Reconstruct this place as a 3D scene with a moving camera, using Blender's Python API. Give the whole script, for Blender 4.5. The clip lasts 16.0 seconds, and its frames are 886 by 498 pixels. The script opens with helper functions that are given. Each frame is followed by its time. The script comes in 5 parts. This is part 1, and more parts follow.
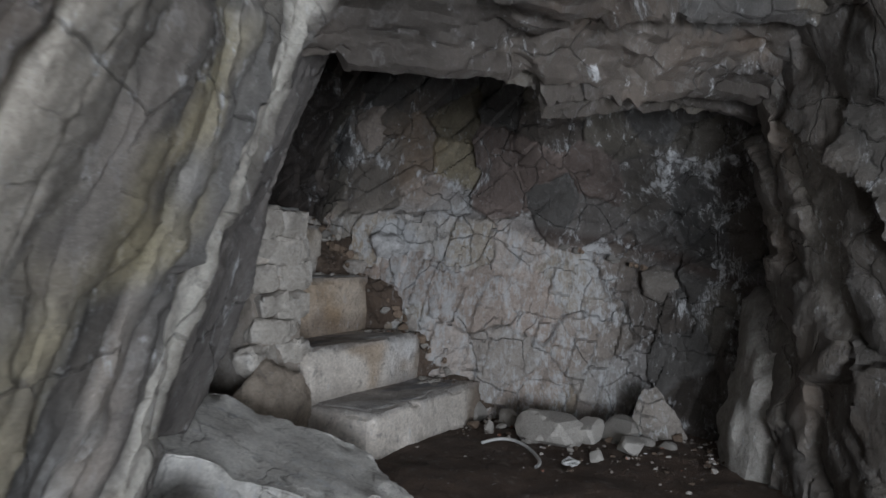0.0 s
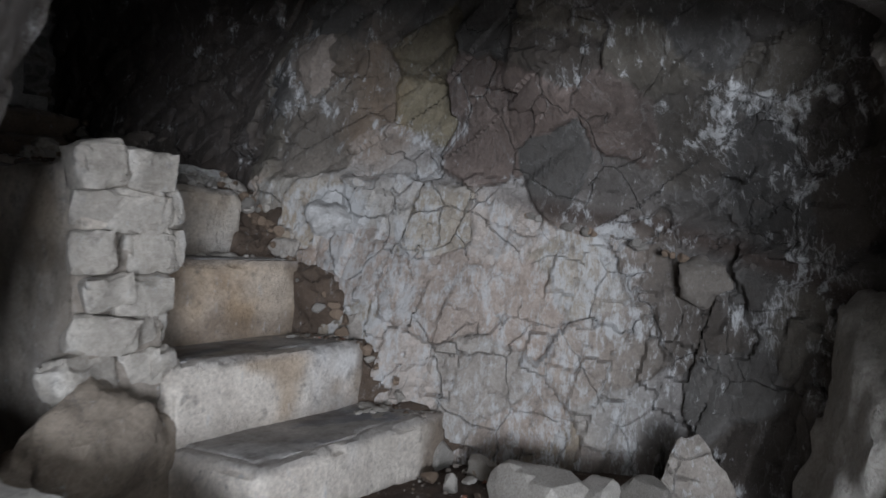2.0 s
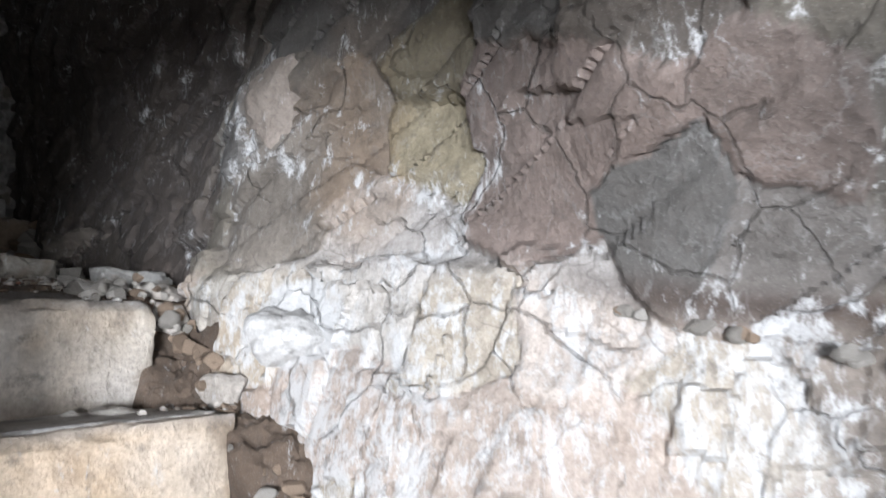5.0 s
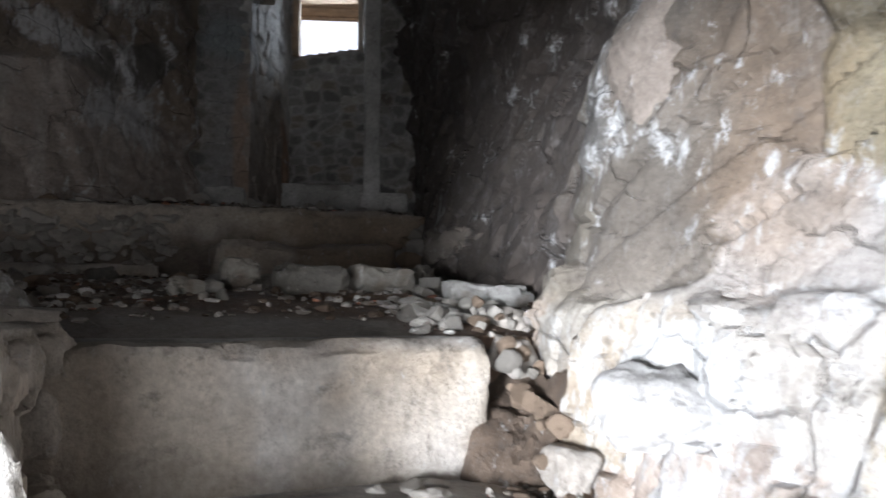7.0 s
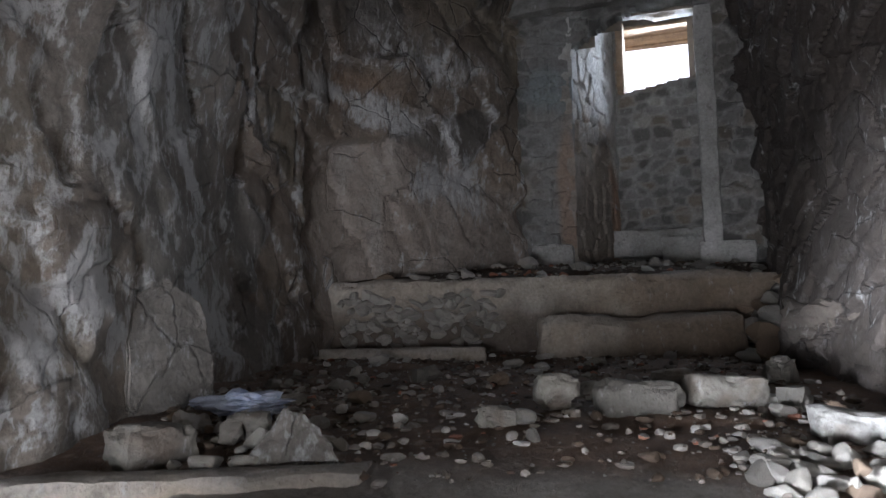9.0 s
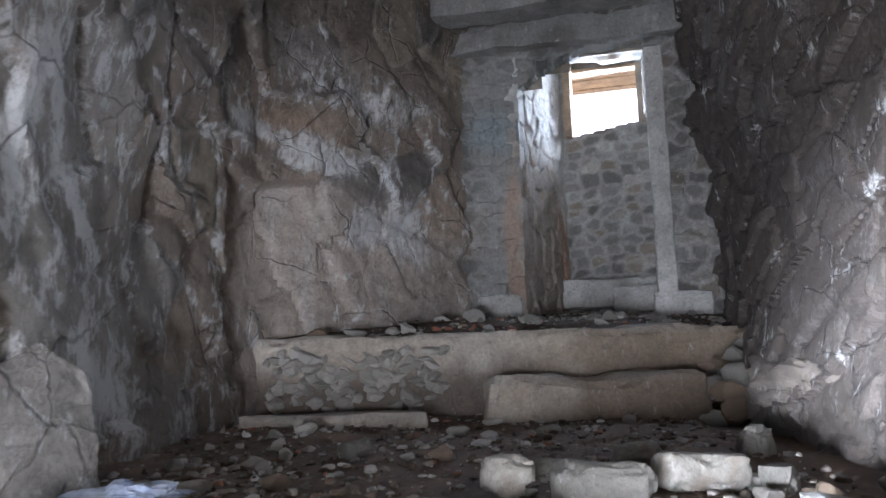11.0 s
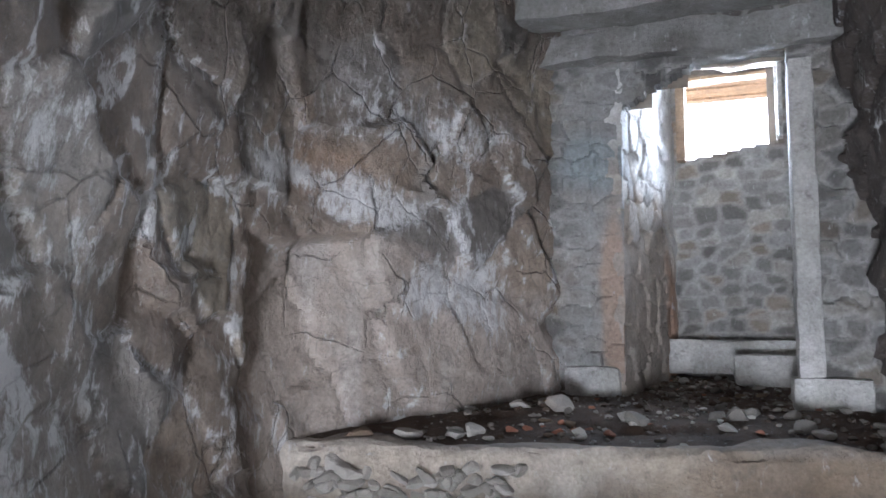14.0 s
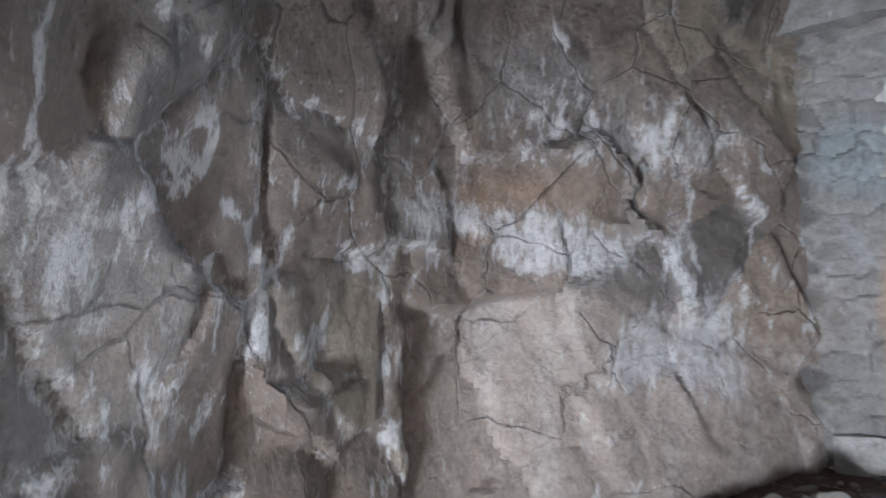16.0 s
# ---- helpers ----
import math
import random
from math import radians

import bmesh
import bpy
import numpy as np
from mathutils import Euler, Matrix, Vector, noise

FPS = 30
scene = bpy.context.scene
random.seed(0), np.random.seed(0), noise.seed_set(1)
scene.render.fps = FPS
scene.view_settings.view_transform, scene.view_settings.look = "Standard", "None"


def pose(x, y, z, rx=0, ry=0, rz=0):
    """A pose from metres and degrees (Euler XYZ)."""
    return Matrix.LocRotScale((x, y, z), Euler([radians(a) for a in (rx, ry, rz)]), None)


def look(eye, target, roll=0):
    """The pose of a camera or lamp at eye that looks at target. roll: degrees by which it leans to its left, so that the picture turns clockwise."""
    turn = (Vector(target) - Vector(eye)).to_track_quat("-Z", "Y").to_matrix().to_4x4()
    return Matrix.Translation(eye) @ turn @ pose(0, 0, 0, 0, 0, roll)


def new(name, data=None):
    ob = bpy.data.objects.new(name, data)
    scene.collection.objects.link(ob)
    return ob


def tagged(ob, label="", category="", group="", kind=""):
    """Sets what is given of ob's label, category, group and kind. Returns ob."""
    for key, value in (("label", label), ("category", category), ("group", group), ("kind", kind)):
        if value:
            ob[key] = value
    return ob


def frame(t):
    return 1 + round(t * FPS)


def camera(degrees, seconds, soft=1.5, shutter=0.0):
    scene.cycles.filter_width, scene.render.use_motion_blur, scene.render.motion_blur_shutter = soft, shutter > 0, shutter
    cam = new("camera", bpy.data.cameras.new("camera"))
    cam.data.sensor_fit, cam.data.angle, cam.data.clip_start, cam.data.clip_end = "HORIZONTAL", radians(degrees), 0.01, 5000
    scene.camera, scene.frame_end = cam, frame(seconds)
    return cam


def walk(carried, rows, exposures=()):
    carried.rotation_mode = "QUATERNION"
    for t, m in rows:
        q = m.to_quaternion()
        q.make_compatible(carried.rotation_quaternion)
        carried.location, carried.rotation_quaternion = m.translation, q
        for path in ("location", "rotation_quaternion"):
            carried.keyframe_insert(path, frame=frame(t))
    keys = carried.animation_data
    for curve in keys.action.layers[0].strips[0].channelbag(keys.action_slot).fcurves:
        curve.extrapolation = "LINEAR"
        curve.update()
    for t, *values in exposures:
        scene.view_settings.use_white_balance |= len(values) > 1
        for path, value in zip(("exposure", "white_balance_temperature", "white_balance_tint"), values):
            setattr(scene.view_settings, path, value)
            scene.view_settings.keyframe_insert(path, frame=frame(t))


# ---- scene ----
cam = camera(58.7, 16.0, shutter=0.5)
METRES, EYE, TILT, LEAN, TURN = 8.5, 1.32, 0.0, 0.0, -58.0
ROWS = [
    (0.0, 0.0, 0.0, 0.0, -0.0, 0.0, -0.0),
    (0.5, 0.0082, 0.0472, -0.0051, -0.32, 0.35, 0.07),
    (1.0, 0.0018, 0.1116, -0.0109, -0.52, -0.64, 2.33),
    (1.5, 0.0128, 0.1567, -0.013, -1.26, -1.8, 0.56),
    (2.0, 0.0362, 0.2107, -0.0149, 0.71, -0.04, -1.73),
    (2.5, 0.0443, 0.2466, -0.0157, 1.17, 0.31, -0.62),
    (3.0, 0.0468, 0.2997, -0.0136, 1.95, 0.93, 0.08),
    (5.5, 0.0546, 0.4846, 0.011, 10.51, 8.38, 2.3),
    (6.0, 0.0536, 0.527, 0.0218, 19.55, 9.74, 0.78),
    (6.5, 0.0481, 0.536, 0.026, 28.71, 9.33, 0.67),
    (7.0, 0.0356, 0.5565, 0.0313, 36.71, 4.91, 0.11),
    (7.5, 0.0243, 0.5725, 0.0404, 41.08, 5.26, -0.24),
    (8.0, 0.0148, 0.582, 0.0496, 48.66, 4.82, 1.11),
    (8.5, 0.012, 0.5949, 0.064, 57.3, 6.0, 1.61),
    (9.0, 0.0085, 0.5977, 0.0799, 61.66, 5.91, 0.97),
    (11.5, -0.0602, 0.6464, 0.0962, 57.14, 9.52, 1.39),
    (12.0, -0.0751, 0.6778, 0.127, 58.92, 9.39, -0.89),
    (12.5, -0.075, 0.6767, 0.1381, 60.57, 7.38, 0.22),
    (13.0, -0.083, 0.676, 0.1402, 62.11, 7.3, -0.84),
    (13.5, -0.1094, 0.6849, 0.1443, 63.1, 7.76, -0.16),
    (14.0, -0.1298, 0.6902, 0.1693, 63.46, 7.35, -0.79),
    (14.5, -0.1434, 0.6909, 0.1736, 68.52, 7.34, 1.92),
    (15.0, -0.1696, 0.7192, 0.1925, 74.25, 6.54, -1.49),
    (15.5, -0.1857, 0.729, 0.2172, 77.08, 4.75, 1.14),
    (16.0, -0.2264, 0.7292, 0.2261, 77.79, 4.93, 0.75),
]
walk(cam, [(t, pose(0, 0, EYE, TILT, LEAN, TURN) @ pose(METRES * x, METRES * y, METRES * z, 90 + pitch, roll, yaw)) for t, x, y, z, yaw, pitch, roll in ROWS],
     exposures=[(0.0, -2.7, 6300, 10), (1.5, -2.3, 6300, 11), (3.2, -1.55, 6400, 11), (5.4, 0.0, 6500, 11), (7.0, 0.35, 6500, 11), (8.5, 1.2, 6400, 12), (9.0, 1.6, 6300, 12), (11.5, 3.05, 6000, 12), (14.0, 3.6, 6000, 12), (16.0, 3.95, 6000, 11)])

# ---- light ----
world = bpy.data.worlds.new("world")
world.use_nodes = True
scene.world = world
wn = world.node_tree.nodes
sky = wn.new("ShaderNodeTexSky")
sky.sky_type, sky.sun_disc, sky.sun_elevation, sky.sun_rotation = "NISHITA", False, radians(48), radians(40)
sky.air_density, sky.dust_density = 1.0, 3.0
wn["Background"].inputs["Strength"].default_value = 0.15
world.node_tree.links.new(sky.outputs[0], wn["Background"].inputs["Color"])
sun = new("sun", bpy.data.lights.new("sun", "SUN"))
sun.data.energy, sun.data.angle, sun.data.color = 2.5, radians(0.5), (1.0, 0.95, 0.87)
sun.matrix_world = look((0, 0, 20), (-8, -9, 4))


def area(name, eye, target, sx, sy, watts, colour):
    """A rectangular area lamp: daylight in one of the two openings, or added fill."""
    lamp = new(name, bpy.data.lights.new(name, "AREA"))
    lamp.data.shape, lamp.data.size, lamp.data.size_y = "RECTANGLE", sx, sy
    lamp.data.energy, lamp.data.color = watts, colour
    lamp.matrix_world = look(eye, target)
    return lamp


area("daylight_mouth", (-3.45, -4.0, 0.95), (4.3, 3.4, 1.0), 2.2, 1.6, 4100, (0.86, 0.92, 1.0))
# added fill inside the mouth, standing in for a carried torch
area("fill_mouth_throat", (3.2, 0.45, 1.2), (4.3, 7.0, 1.6), 0.9, 1.3, 62, (0.90, 0.94, 1.0))
area("daylight_window", (6.1, 10.28, 4.62), (4.6, 7.0, 3.2), 0.6, 0.45, 12, (0.74, 0.86, 1.0))


# ---- noise ----
def lattice(ix, iy, iz, seed):
    n = (ix * 374761393 + iy * 668265263 + iz * 2147483647 + seed * 1274126177) & 0xFFFFFFFF
    n = ((n ^ (n >> 13)) * 1274126177) & 0xFFFFFFFF
    n = ((n ^ (n >> 16)) * 2246822519) & 0xFFFFFFFF
    return ((n ^ (n >> 15)) & 0xFFFF) / 32767.5 - 1.0


def vnoise(p, seed=0):
    """Smooth value noise, -1 to 1, at the points p (n x 3)."""
    i = np.floor(p).astype(np.int64)
    f = p - i
    f = f * f * (3 - 2 * f)
    out = 0.0
    for a in (0, 1):
        for b in (0, 1):
            for c in (0, 1):
                w = (f[:, 0] if a else 1 - f[:, 0]) * (f[:, 1] if b else 1 - f[:, 1]) * (f[:, 2] if c else 1 - f[:, 2])
                out = out + w * lattice(i[:, 0] + a, i[:, 1] + b, i[:, 2] + c, seed)
    return out


def fbm(p, scale, octaves=4, seed=0, gain=0.5):
    out, amp, total = 0.0, 1.0, 0.0
    q = np.asarray(p, float) * scale
    for k in range(octaves):
        out = out + amp * vnoise(q, seed + 17 * k)
        total += amp
        q, amp = q * 2.03 + 11.7, amp * gain
    return out / total


def ridge(p, scale, octaves=3, seed=0):
    return 1 - np.abs(fbm(p, scale, octaves, seed)) * 2.2


def smooth(a, b, x):
    t = np.clip((x - a) / (b - a), 0, 1)
    return t * t * (3 - 2 * t)


# ---- materials ----
def material(name):
    m = bpy.data.materials.new(name)
    m.use_nodes = True
    nt = m.node_tree
    return m, nt, nt.nodes["Principled BSDF"]


def noise_node(nt, vec, scale, detail=6, rough=0.6):
    n = nt.nodes.new("ShaderNodeTexNoise")
    n.inputs["Scale"].default_value, n.inputs["Detail"].default_value, n.inputs["Roughness"].default_value = scale, detail, rough
    nt.links.new(vec, n.inputs["Vector"])
    return n.outputs["Fac"]


def remap(nt, val, a, b, c, d):
    n = nt.nodes.new("ShaderNodeMapRange")
    for k, v in zip(("From Min", "From Max", "To Min", "To Max"), (a, b, c, d)):
        n.inputs[k].default_value = v
    nt.links.new(val, n.inputs["Value"])
    return n.outputs["Result"]


def mix(nt, fac, a, b, kind="MIX"):
    n = nt.nodes.new("ShaderNodeMix")
    n.data_type, n.blend_type = "RGBA", kind
    for socket, v in ((n.inputs["Factor"], fac), (n.inputs["A"], a), (n.inputs["B"], b)):
        if isinstance(v, (int, float)):
            socket.default_value = v
        elif isinstance(v, tuple):
            socket.default_value = (*v, 1)
        else:
            nt.links.new(v, socket)
    return n.outputs["Result"]


def bump(nt, bsdf, *layers):
    last = None
    for val, dist, strength in layers:
        b = nt.nodes.new("ShaderNodeBump")
        b.inputs["Distance"].default_value, b.inputs["Strength"].default_value = dist, strength
        nt.links.new(val, b.inputs["Height"])
        if last:
            nt.links.new(last, b.inputs["Normal"])
        last = b.outputs["Normal"]
    nt.links.new(last, bsdf.inputs["Normal"])


def times(nt, a, b):
    n = nt.nodes.new("ShaderNodeMath")
    n.operation = "MULTIPLY"
    for socket, v in zip(n.inputs, (a, b)):
        if isinstance(v, (int, float)):
            socket.default_value = v
        else:
            nt.links.new(v, socket)
    return n.outputs[0]


def rock_material(name, grain=1.0, wet=0.0, joints=2.4):
    """Stone whose mineral colour and dampness lie on the mesh, with grain, speckle and relief."""
    m, nt, bsdf = material(name)
    pos = nt.nodes.new("ShaderNodeNewGeometry").outputs["Position"]
    att = nt.nodes.new("ShaderNodeAttribute")
    att.attribute_name = "mineral"
    coarse, fine, speck = noise_node(nt, pos, 7, 8, 0.65), noise_node(nt, pos, 45, 6, 0.7), noise_node(nt, pos, 190, 3, 0.6)
    col = mix(nt, 1.0, att.outputs["Color"], mix(nt, coarse, (0.52, 0.49, 0.46), (1.46, 1.48, 1.50)), "MULTIPLY")
    col = mix(nt, 1.0, col, mix(nt, fine, (0.42, 0.40, 0.38), (1.58, 1.59, 1.6)), "MULTIPLY")
    salt = nt.nodes.new("ShaderNodeAttribute")
    salt.attribute_name = "salt"
    # broken joints, bent by noise
    bend = nt.nodes.new("ShaderNodeVectorMath")
    bend.operation = "MULTIPLY_ADD"
    tex = nt.nodes.new("ShaderNodeTexNoise")
    tex.inputs["Scale"].default_value, tex.inputs["Detail"].default_value = 2.2, 8
    nt.links.new(pos, tex.inputs["Vector"])
    nt.links.new(tex.outputs["Color"], bend.inputs[0])
    bend.inputs[1].default_value = (0.30, 0.30, 0.30)
    nt.links.new(pos, bend.inputs[2])
    edge = nt.nodes.new("ShaderNodeTexVoronoi")
    edge.feature = "DISTANCE_TO_EDGE"
    edge.inputs["Scale"].default_value = joints
    nt.links.new(bend.outputs[0], edge.inputs["Vector"])
    here = remap(nt, noise_node(nt, pos, 1.7, 5), 0.44, 0.56, 0, 1)
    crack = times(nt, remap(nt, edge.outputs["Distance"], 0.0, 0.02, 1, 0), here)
    small = nt.nodes.new("ShaderNodeTexVoronoi")
    small.feature = "DISTANCE_TO_EDGE"
    small.inputs["Scale"].default_value = joints * 2.7
    nt.links.new(bend.outputs[0], small.inputs["Vector"])
    hair = times(nt, remap(nt, small.outputs["Distance"], 0.0, 0.035, 1, 0), remap(nt, noise_node(nt, pos, 3.1, 4), 0.50, 0.60, 0, 1))
    halo = times(nt, remap(nt, edge.outputs["Distance"], 0.015, 0.11, 1, 0), remap(nt, noise_node(nt, pos, 2.1, 4), 0.45, 0.6, 0, 0.22 if 1 < joints < 5 else 0.0))
    level = nt.nodes.new("ShaderNodeMath")
    level.operation = "MULTIPLY_ADD"
    nt.links.new(salt.outputs["Fac"], level.inputs[0])
    level.inputs[1].default_value = 0.27
    drip = nt.nodes.new("ShaderNodeMapping")
    drip.inputs["Scale"].default_value = (1.0, 1.0, 0.4)
    nt.links.new(pos, drip.inputs["Vector"])
    crusty = noise_node(nt, drip.outputs[0], 21, 11, 0.74)
    nt.links.new(crusty, level.inputs[2])
    both = nt.nodes.new("ShaderNodeMath")
    both.operation = "MULTIPLY_ADD"
    nt.links.new(halo, both.inputs[0])
    both.inputs[1].default_value = 0.5
    nt.links.new(level.outputs[0], both.inputs[2])
    tall = nt.nodes.new("ShaderNodeMapping")
    tall.inputs["Scale"].default_value = (1.0, 1.0, 0.5)
    nt.links.new(pos, tall.inputs["Vector"])
    off = nt.nodes.new("ShaderNodeMath")
    off.operation = "SUBTRACT"
    nt.links.new(noise_node(nt, tall.outputs[0], 4.2, 5, 0.6), off.inputs[0])
    off.inputs[1].default_value = 0.5
    size = nt.nodes.new("ShaderNodeMath")
    size.operation = "ABSOLUTE"
    nt.links.new(off.outputs[0], size.inputs[0])
    thread = times(nt, times(nt, remap(nt, size.outputs[0], 0.003, 0.017, 1, 0), remap(nt, salt.outputs["Fac"], 0.1, 0.6, 0.12, 1.0)), remap(nt, noise_node(nt, pos, 9, 4), 0.38, 0.55, 0, 1))
    peak = nt.nodes.new("ShaderNodeMath")
    peak.operation = "MAXIMUM"
    nt.links.new(remap(nt, both.outputs[0], 0.605, 0.715, 0, 0.8), peak.inputs[0])
    nt.links.new(times(nt, thread, 0.85 if 1 < joints < 5 else 0.0), peak.inputs[1])
    mask = peak.outputs[0]
    col = mix(nt, mask, col, (0.57, 0.57, 0.57))
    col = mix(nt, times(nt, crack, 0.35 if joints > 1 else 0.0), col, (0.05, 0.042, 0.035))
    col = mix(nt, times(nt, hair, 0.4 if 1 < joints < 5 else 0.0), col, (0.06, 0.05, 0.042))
    col = mix(nt, remap(nt, noise_node(nt, pos, 11, 9, 0.75), 0.45, 0.34, 0, 0.55), col, (0.11, 0.095, 0.085))
    col = mix(nt, remap(nt, speck, 0.60, 0.72, 0, 0.30 * grain), col, (0.45, 0.44, 0.42))
    col = mix(nt, remap(nt, speck, 0.40, 0.28, 0, 0.45 * grain), col, (0.05, 0.045, 0.04))
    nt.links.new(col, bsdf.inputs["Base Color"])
    r = remap(nt, fine, 0.3, 0.7, 0.72 - wet, 0.95 - wet)
    sub = nt.nodes.new("ShaderNodeMath")
    sub.operation = "MULTIPLY_ADD"
    nt.links.new(att.outputs["Alpha"], sub.inputs[0])
    sub.inputs[1].default_value = -0.5
    nt.links.new(r, sub.inputs[2])
    nt.links.new(sub.outputs[0], bsdf.inputs["Roughness"])
    hollow = nt.nodes.new("ShaderNodeMath")
    hollow.operation = "SUBTRACT"
    hollow.inputs[0].default_value = 1.0
    nt.links.new(crack, hollow.inputs[1])
    bump(nt, bsdf, (hollow.outputs[0], 0.03, 0.8 if joints > 1 else 0.0), (coarse, 0.05, 0.5), (crusty, 0.022, 0.7), (fine, 0.014, 0.75), (speck, 0.003, 0.5))
    return m


def plain(name, a, b, scale=20, rough=0.8, metal=0.0, depth=0.004):
    """A surface between two colours, with fine relief."""
    m, nt, bsdf = material(name)
    pos = nt.nodes.new("ShaderNodeTexCoord").outputs["Object"]
    n1, n2 = noise_node(nt, pos, scale, 6), noise_node(nt, pos, scale * 6, 4)
    rnd = nt.nodes.new("ShaderNodeObjectInfo").outputs["Random"]
    col = mix(nt, remap(nt, n1, 0.3, 0.7, 0, 1), a, b)
    col = mix(nt, 1.0, col, mix(nt, rnd, (0.72, 0.70, 0.68), (1.2, 1.2, 1.2)), "MULTIPLY")
    col = mix(nt, 1.0, col, mix(nt, n2, (0.65, 0.65, 0.65), (1.35, 1.35, 1.35)), "MULTIPLY")
    nt.links.new(col, bsdf.inputs["Base Color"])
    bsdf.inputs["Roughness"].default_value, bsdf.inputs["Metallic"].default_value = rough, metal
    bump(nt, bsdf, (n1, depth * 3, 0.6), (n2, depth, 0.7))
    return m


ROCK = rock_material("rock")
BOULDER = rock_material("boulder_rock", 1.0, 0.0, 0.9)
CONCRETE = rock_material("limewashed_concrete", 0.5, 0.0, 0.9)
EARTH = rock_material("earth", 1.3, 0.0, 9.0)
def gravel_material():
    m, nt, bsdf = material("gravel")
    rnd = nt.nodes.new("ShaderNodeNewGeometry").outputs["Random Per Island"]
    ramp = nt.nodes.new("ShaderNodeValToRGB")
    ramp.color_ramp.interpolation = "CONSTANT"
    for k, (at, c) in enumerate(((0.0, (0.10, 0.07, 0.05)), (0.32, (0.20, 0.17, 0.145)), (0.58, (0.33, 0.30, 0.27)), (0.88, (0.50, 0.48, 0.45)), (0.975, (0.33, 0.15, 0.10)))):
        e = ramp.color_ramp.elements[k] if k < 2 else ramp.color_ramp.elements.new(at)
        e.position, e.color = at, (*c, 1)
    nt.links.new(rnd, ramp.inputs[0])
    pos = nt.nodes.new("ShaderNodeTexCoord").outputs["Object"]
    n = noise_node(nt, pos, 60, 5)
    nt.links.new(mix(nt, 1.0, ramp.outputs[0], mix(nt, n, (0.6, 0.6, 0.6), (1.4, 1.4, 1.4)), "MULTIPLY"), bsdf.inputs["Base Color"])
    bsdf.inputs["Roughness"].default_value = 0.9
    bump(nt, bsdf, (n, 0.006, 0.6))
    return m


GRAVEL = gravel_material()
STONE_PALE = plain("pale_stone", (0.32, 0.29, 0.255), (0.54, 0.515, 0.475))
STONE_GREY = plain("grey_stone", (0.20, 0.18, 0.16), (0.38, 0.36, 0.33))
STONE_BROWN = plain("brown_stone", (0.16, 0.11, 0.08), (0.33, 0.25, 0.18))
BRICK_RED = plain("brick_fragment", (0.30, 0.10, 0.06), (0.42, 0.20, 0.13), 30)
HOSE = plain("grey_plastic", (0.48, 0.48, 0.47), (0.60, 0.60, 0.58), 30, 0.45)
PLASTIC = plain("blue_white_film", (0.12, 0.15, 0.24), (0.42, 0.45, 0.52), 9, 0.3)
GRASS = plain("dry_grass", (0.06, 0.08, 0.03), (0.16, 0.15, 0.08), 3, 0.9)
BEDROCK = plain("bedrock", (0.18, 0.15, 0.12), (0.30, 0.26, 0.22), 3)


# ---- mesh helpers ----
def part(name, bm, mat, parent=None, label=""):
    me = bpy.data.meshes.new(name)
    bm.to_mesh(me)
    bm.free()
    me.materials.append(mat)
    ob = new(name, me)
    if parent:
        ob.parent = parent
    if label:
        ob["label"] = label
    return ob


def mesh_object(name, verts, faces, mat, cols=None, parent=None, shade=True):
    verts, faces = np.asarray(verts, np.float32), np.asarray(faces, np.int32)
    me = bpy.data.meshes.new(name)
    k = faces.shape[1]
    me.vertices.add(len(verts))
    me.vertices.foreach_set("co", verts.ravel())
    me.loops.add(faces.size)
    me.loops.foreach_set("vertex_index", faces.ravel())
    me.polygons.add(len(faces))
    me.polygons.foreach_set("loop_start", np.arange(0, faces.size, k, dtype=np.int32))
    me.materials.append(mat)
    if cols is not None:
        cols = np.asarray(cols, np.float32)
        at = me.attributes.new("mineral", "FLOAT_COLOR", "POINT")
        at.data.foreach_set("color", np.ascontiguousarray(cols[:, :4]).ravel())
        at = me.attributes.new("salt", "FLOAT", "POINT")
        at.data.foreach_set("value", np.ascontiguousarray(cols[:, 4]) if cols.shape[1] > 4 else np.full(len(cols), 0.06, np.float32))
    me.update(calc_edges=True)
    if shade:
        me.shade_smooth()
        me.set_sharp_from_angle(angle=radians(42))
    ob = new(name, me)
    if parent:
        ob.parent = parent
    return ob


def catmull(ctrl, n):
    """n points of the smooth line through the rows of ctrl (k x m), along the first axis, by even length."""
    k = len(ctrl)
    s = np.linspace(0, k - 1, n)
    i = np.clip(s.astype(int), 0, k - 2)
    t = (s - i).reshape(-1, *([1] * (ctrl.ndim - 1)))
    p0, p1, p2, p3 = (ctrl[np.clip(i + d, 0, k - 1)] for d in (-1, 0, 1, 2))
    return 0.5 * (2 * p1 + (p2 - p0) * t + (2 * p0 - 5 * p1 + 4 * p2 - p3) * t ** 2 + (3 * p1 - p0 - 3 * p2 + p3) * t ** 3)


def even(ctrl, n):
    """The same line, with the points at even distances along it (measured in the middle of the net)."""
    dense = catmull(ctrl, 400)
    step = np.linalg.norm(np.diff(dense[:, dense.shape[1] // 2], axis=0), axis=1)
    s = np.concatenate([[0], np.cumsum(step)])
    at = np.interp(np.linspace(0, s[-1], n), s, np.arange(400))
    i = np.clip(at.astype(int), 0, 398)
    f = (at - i).reshape(-1, 1, 1)
    return dense[i] * (1 - f) + dense[i + 1] * f, s[-1]


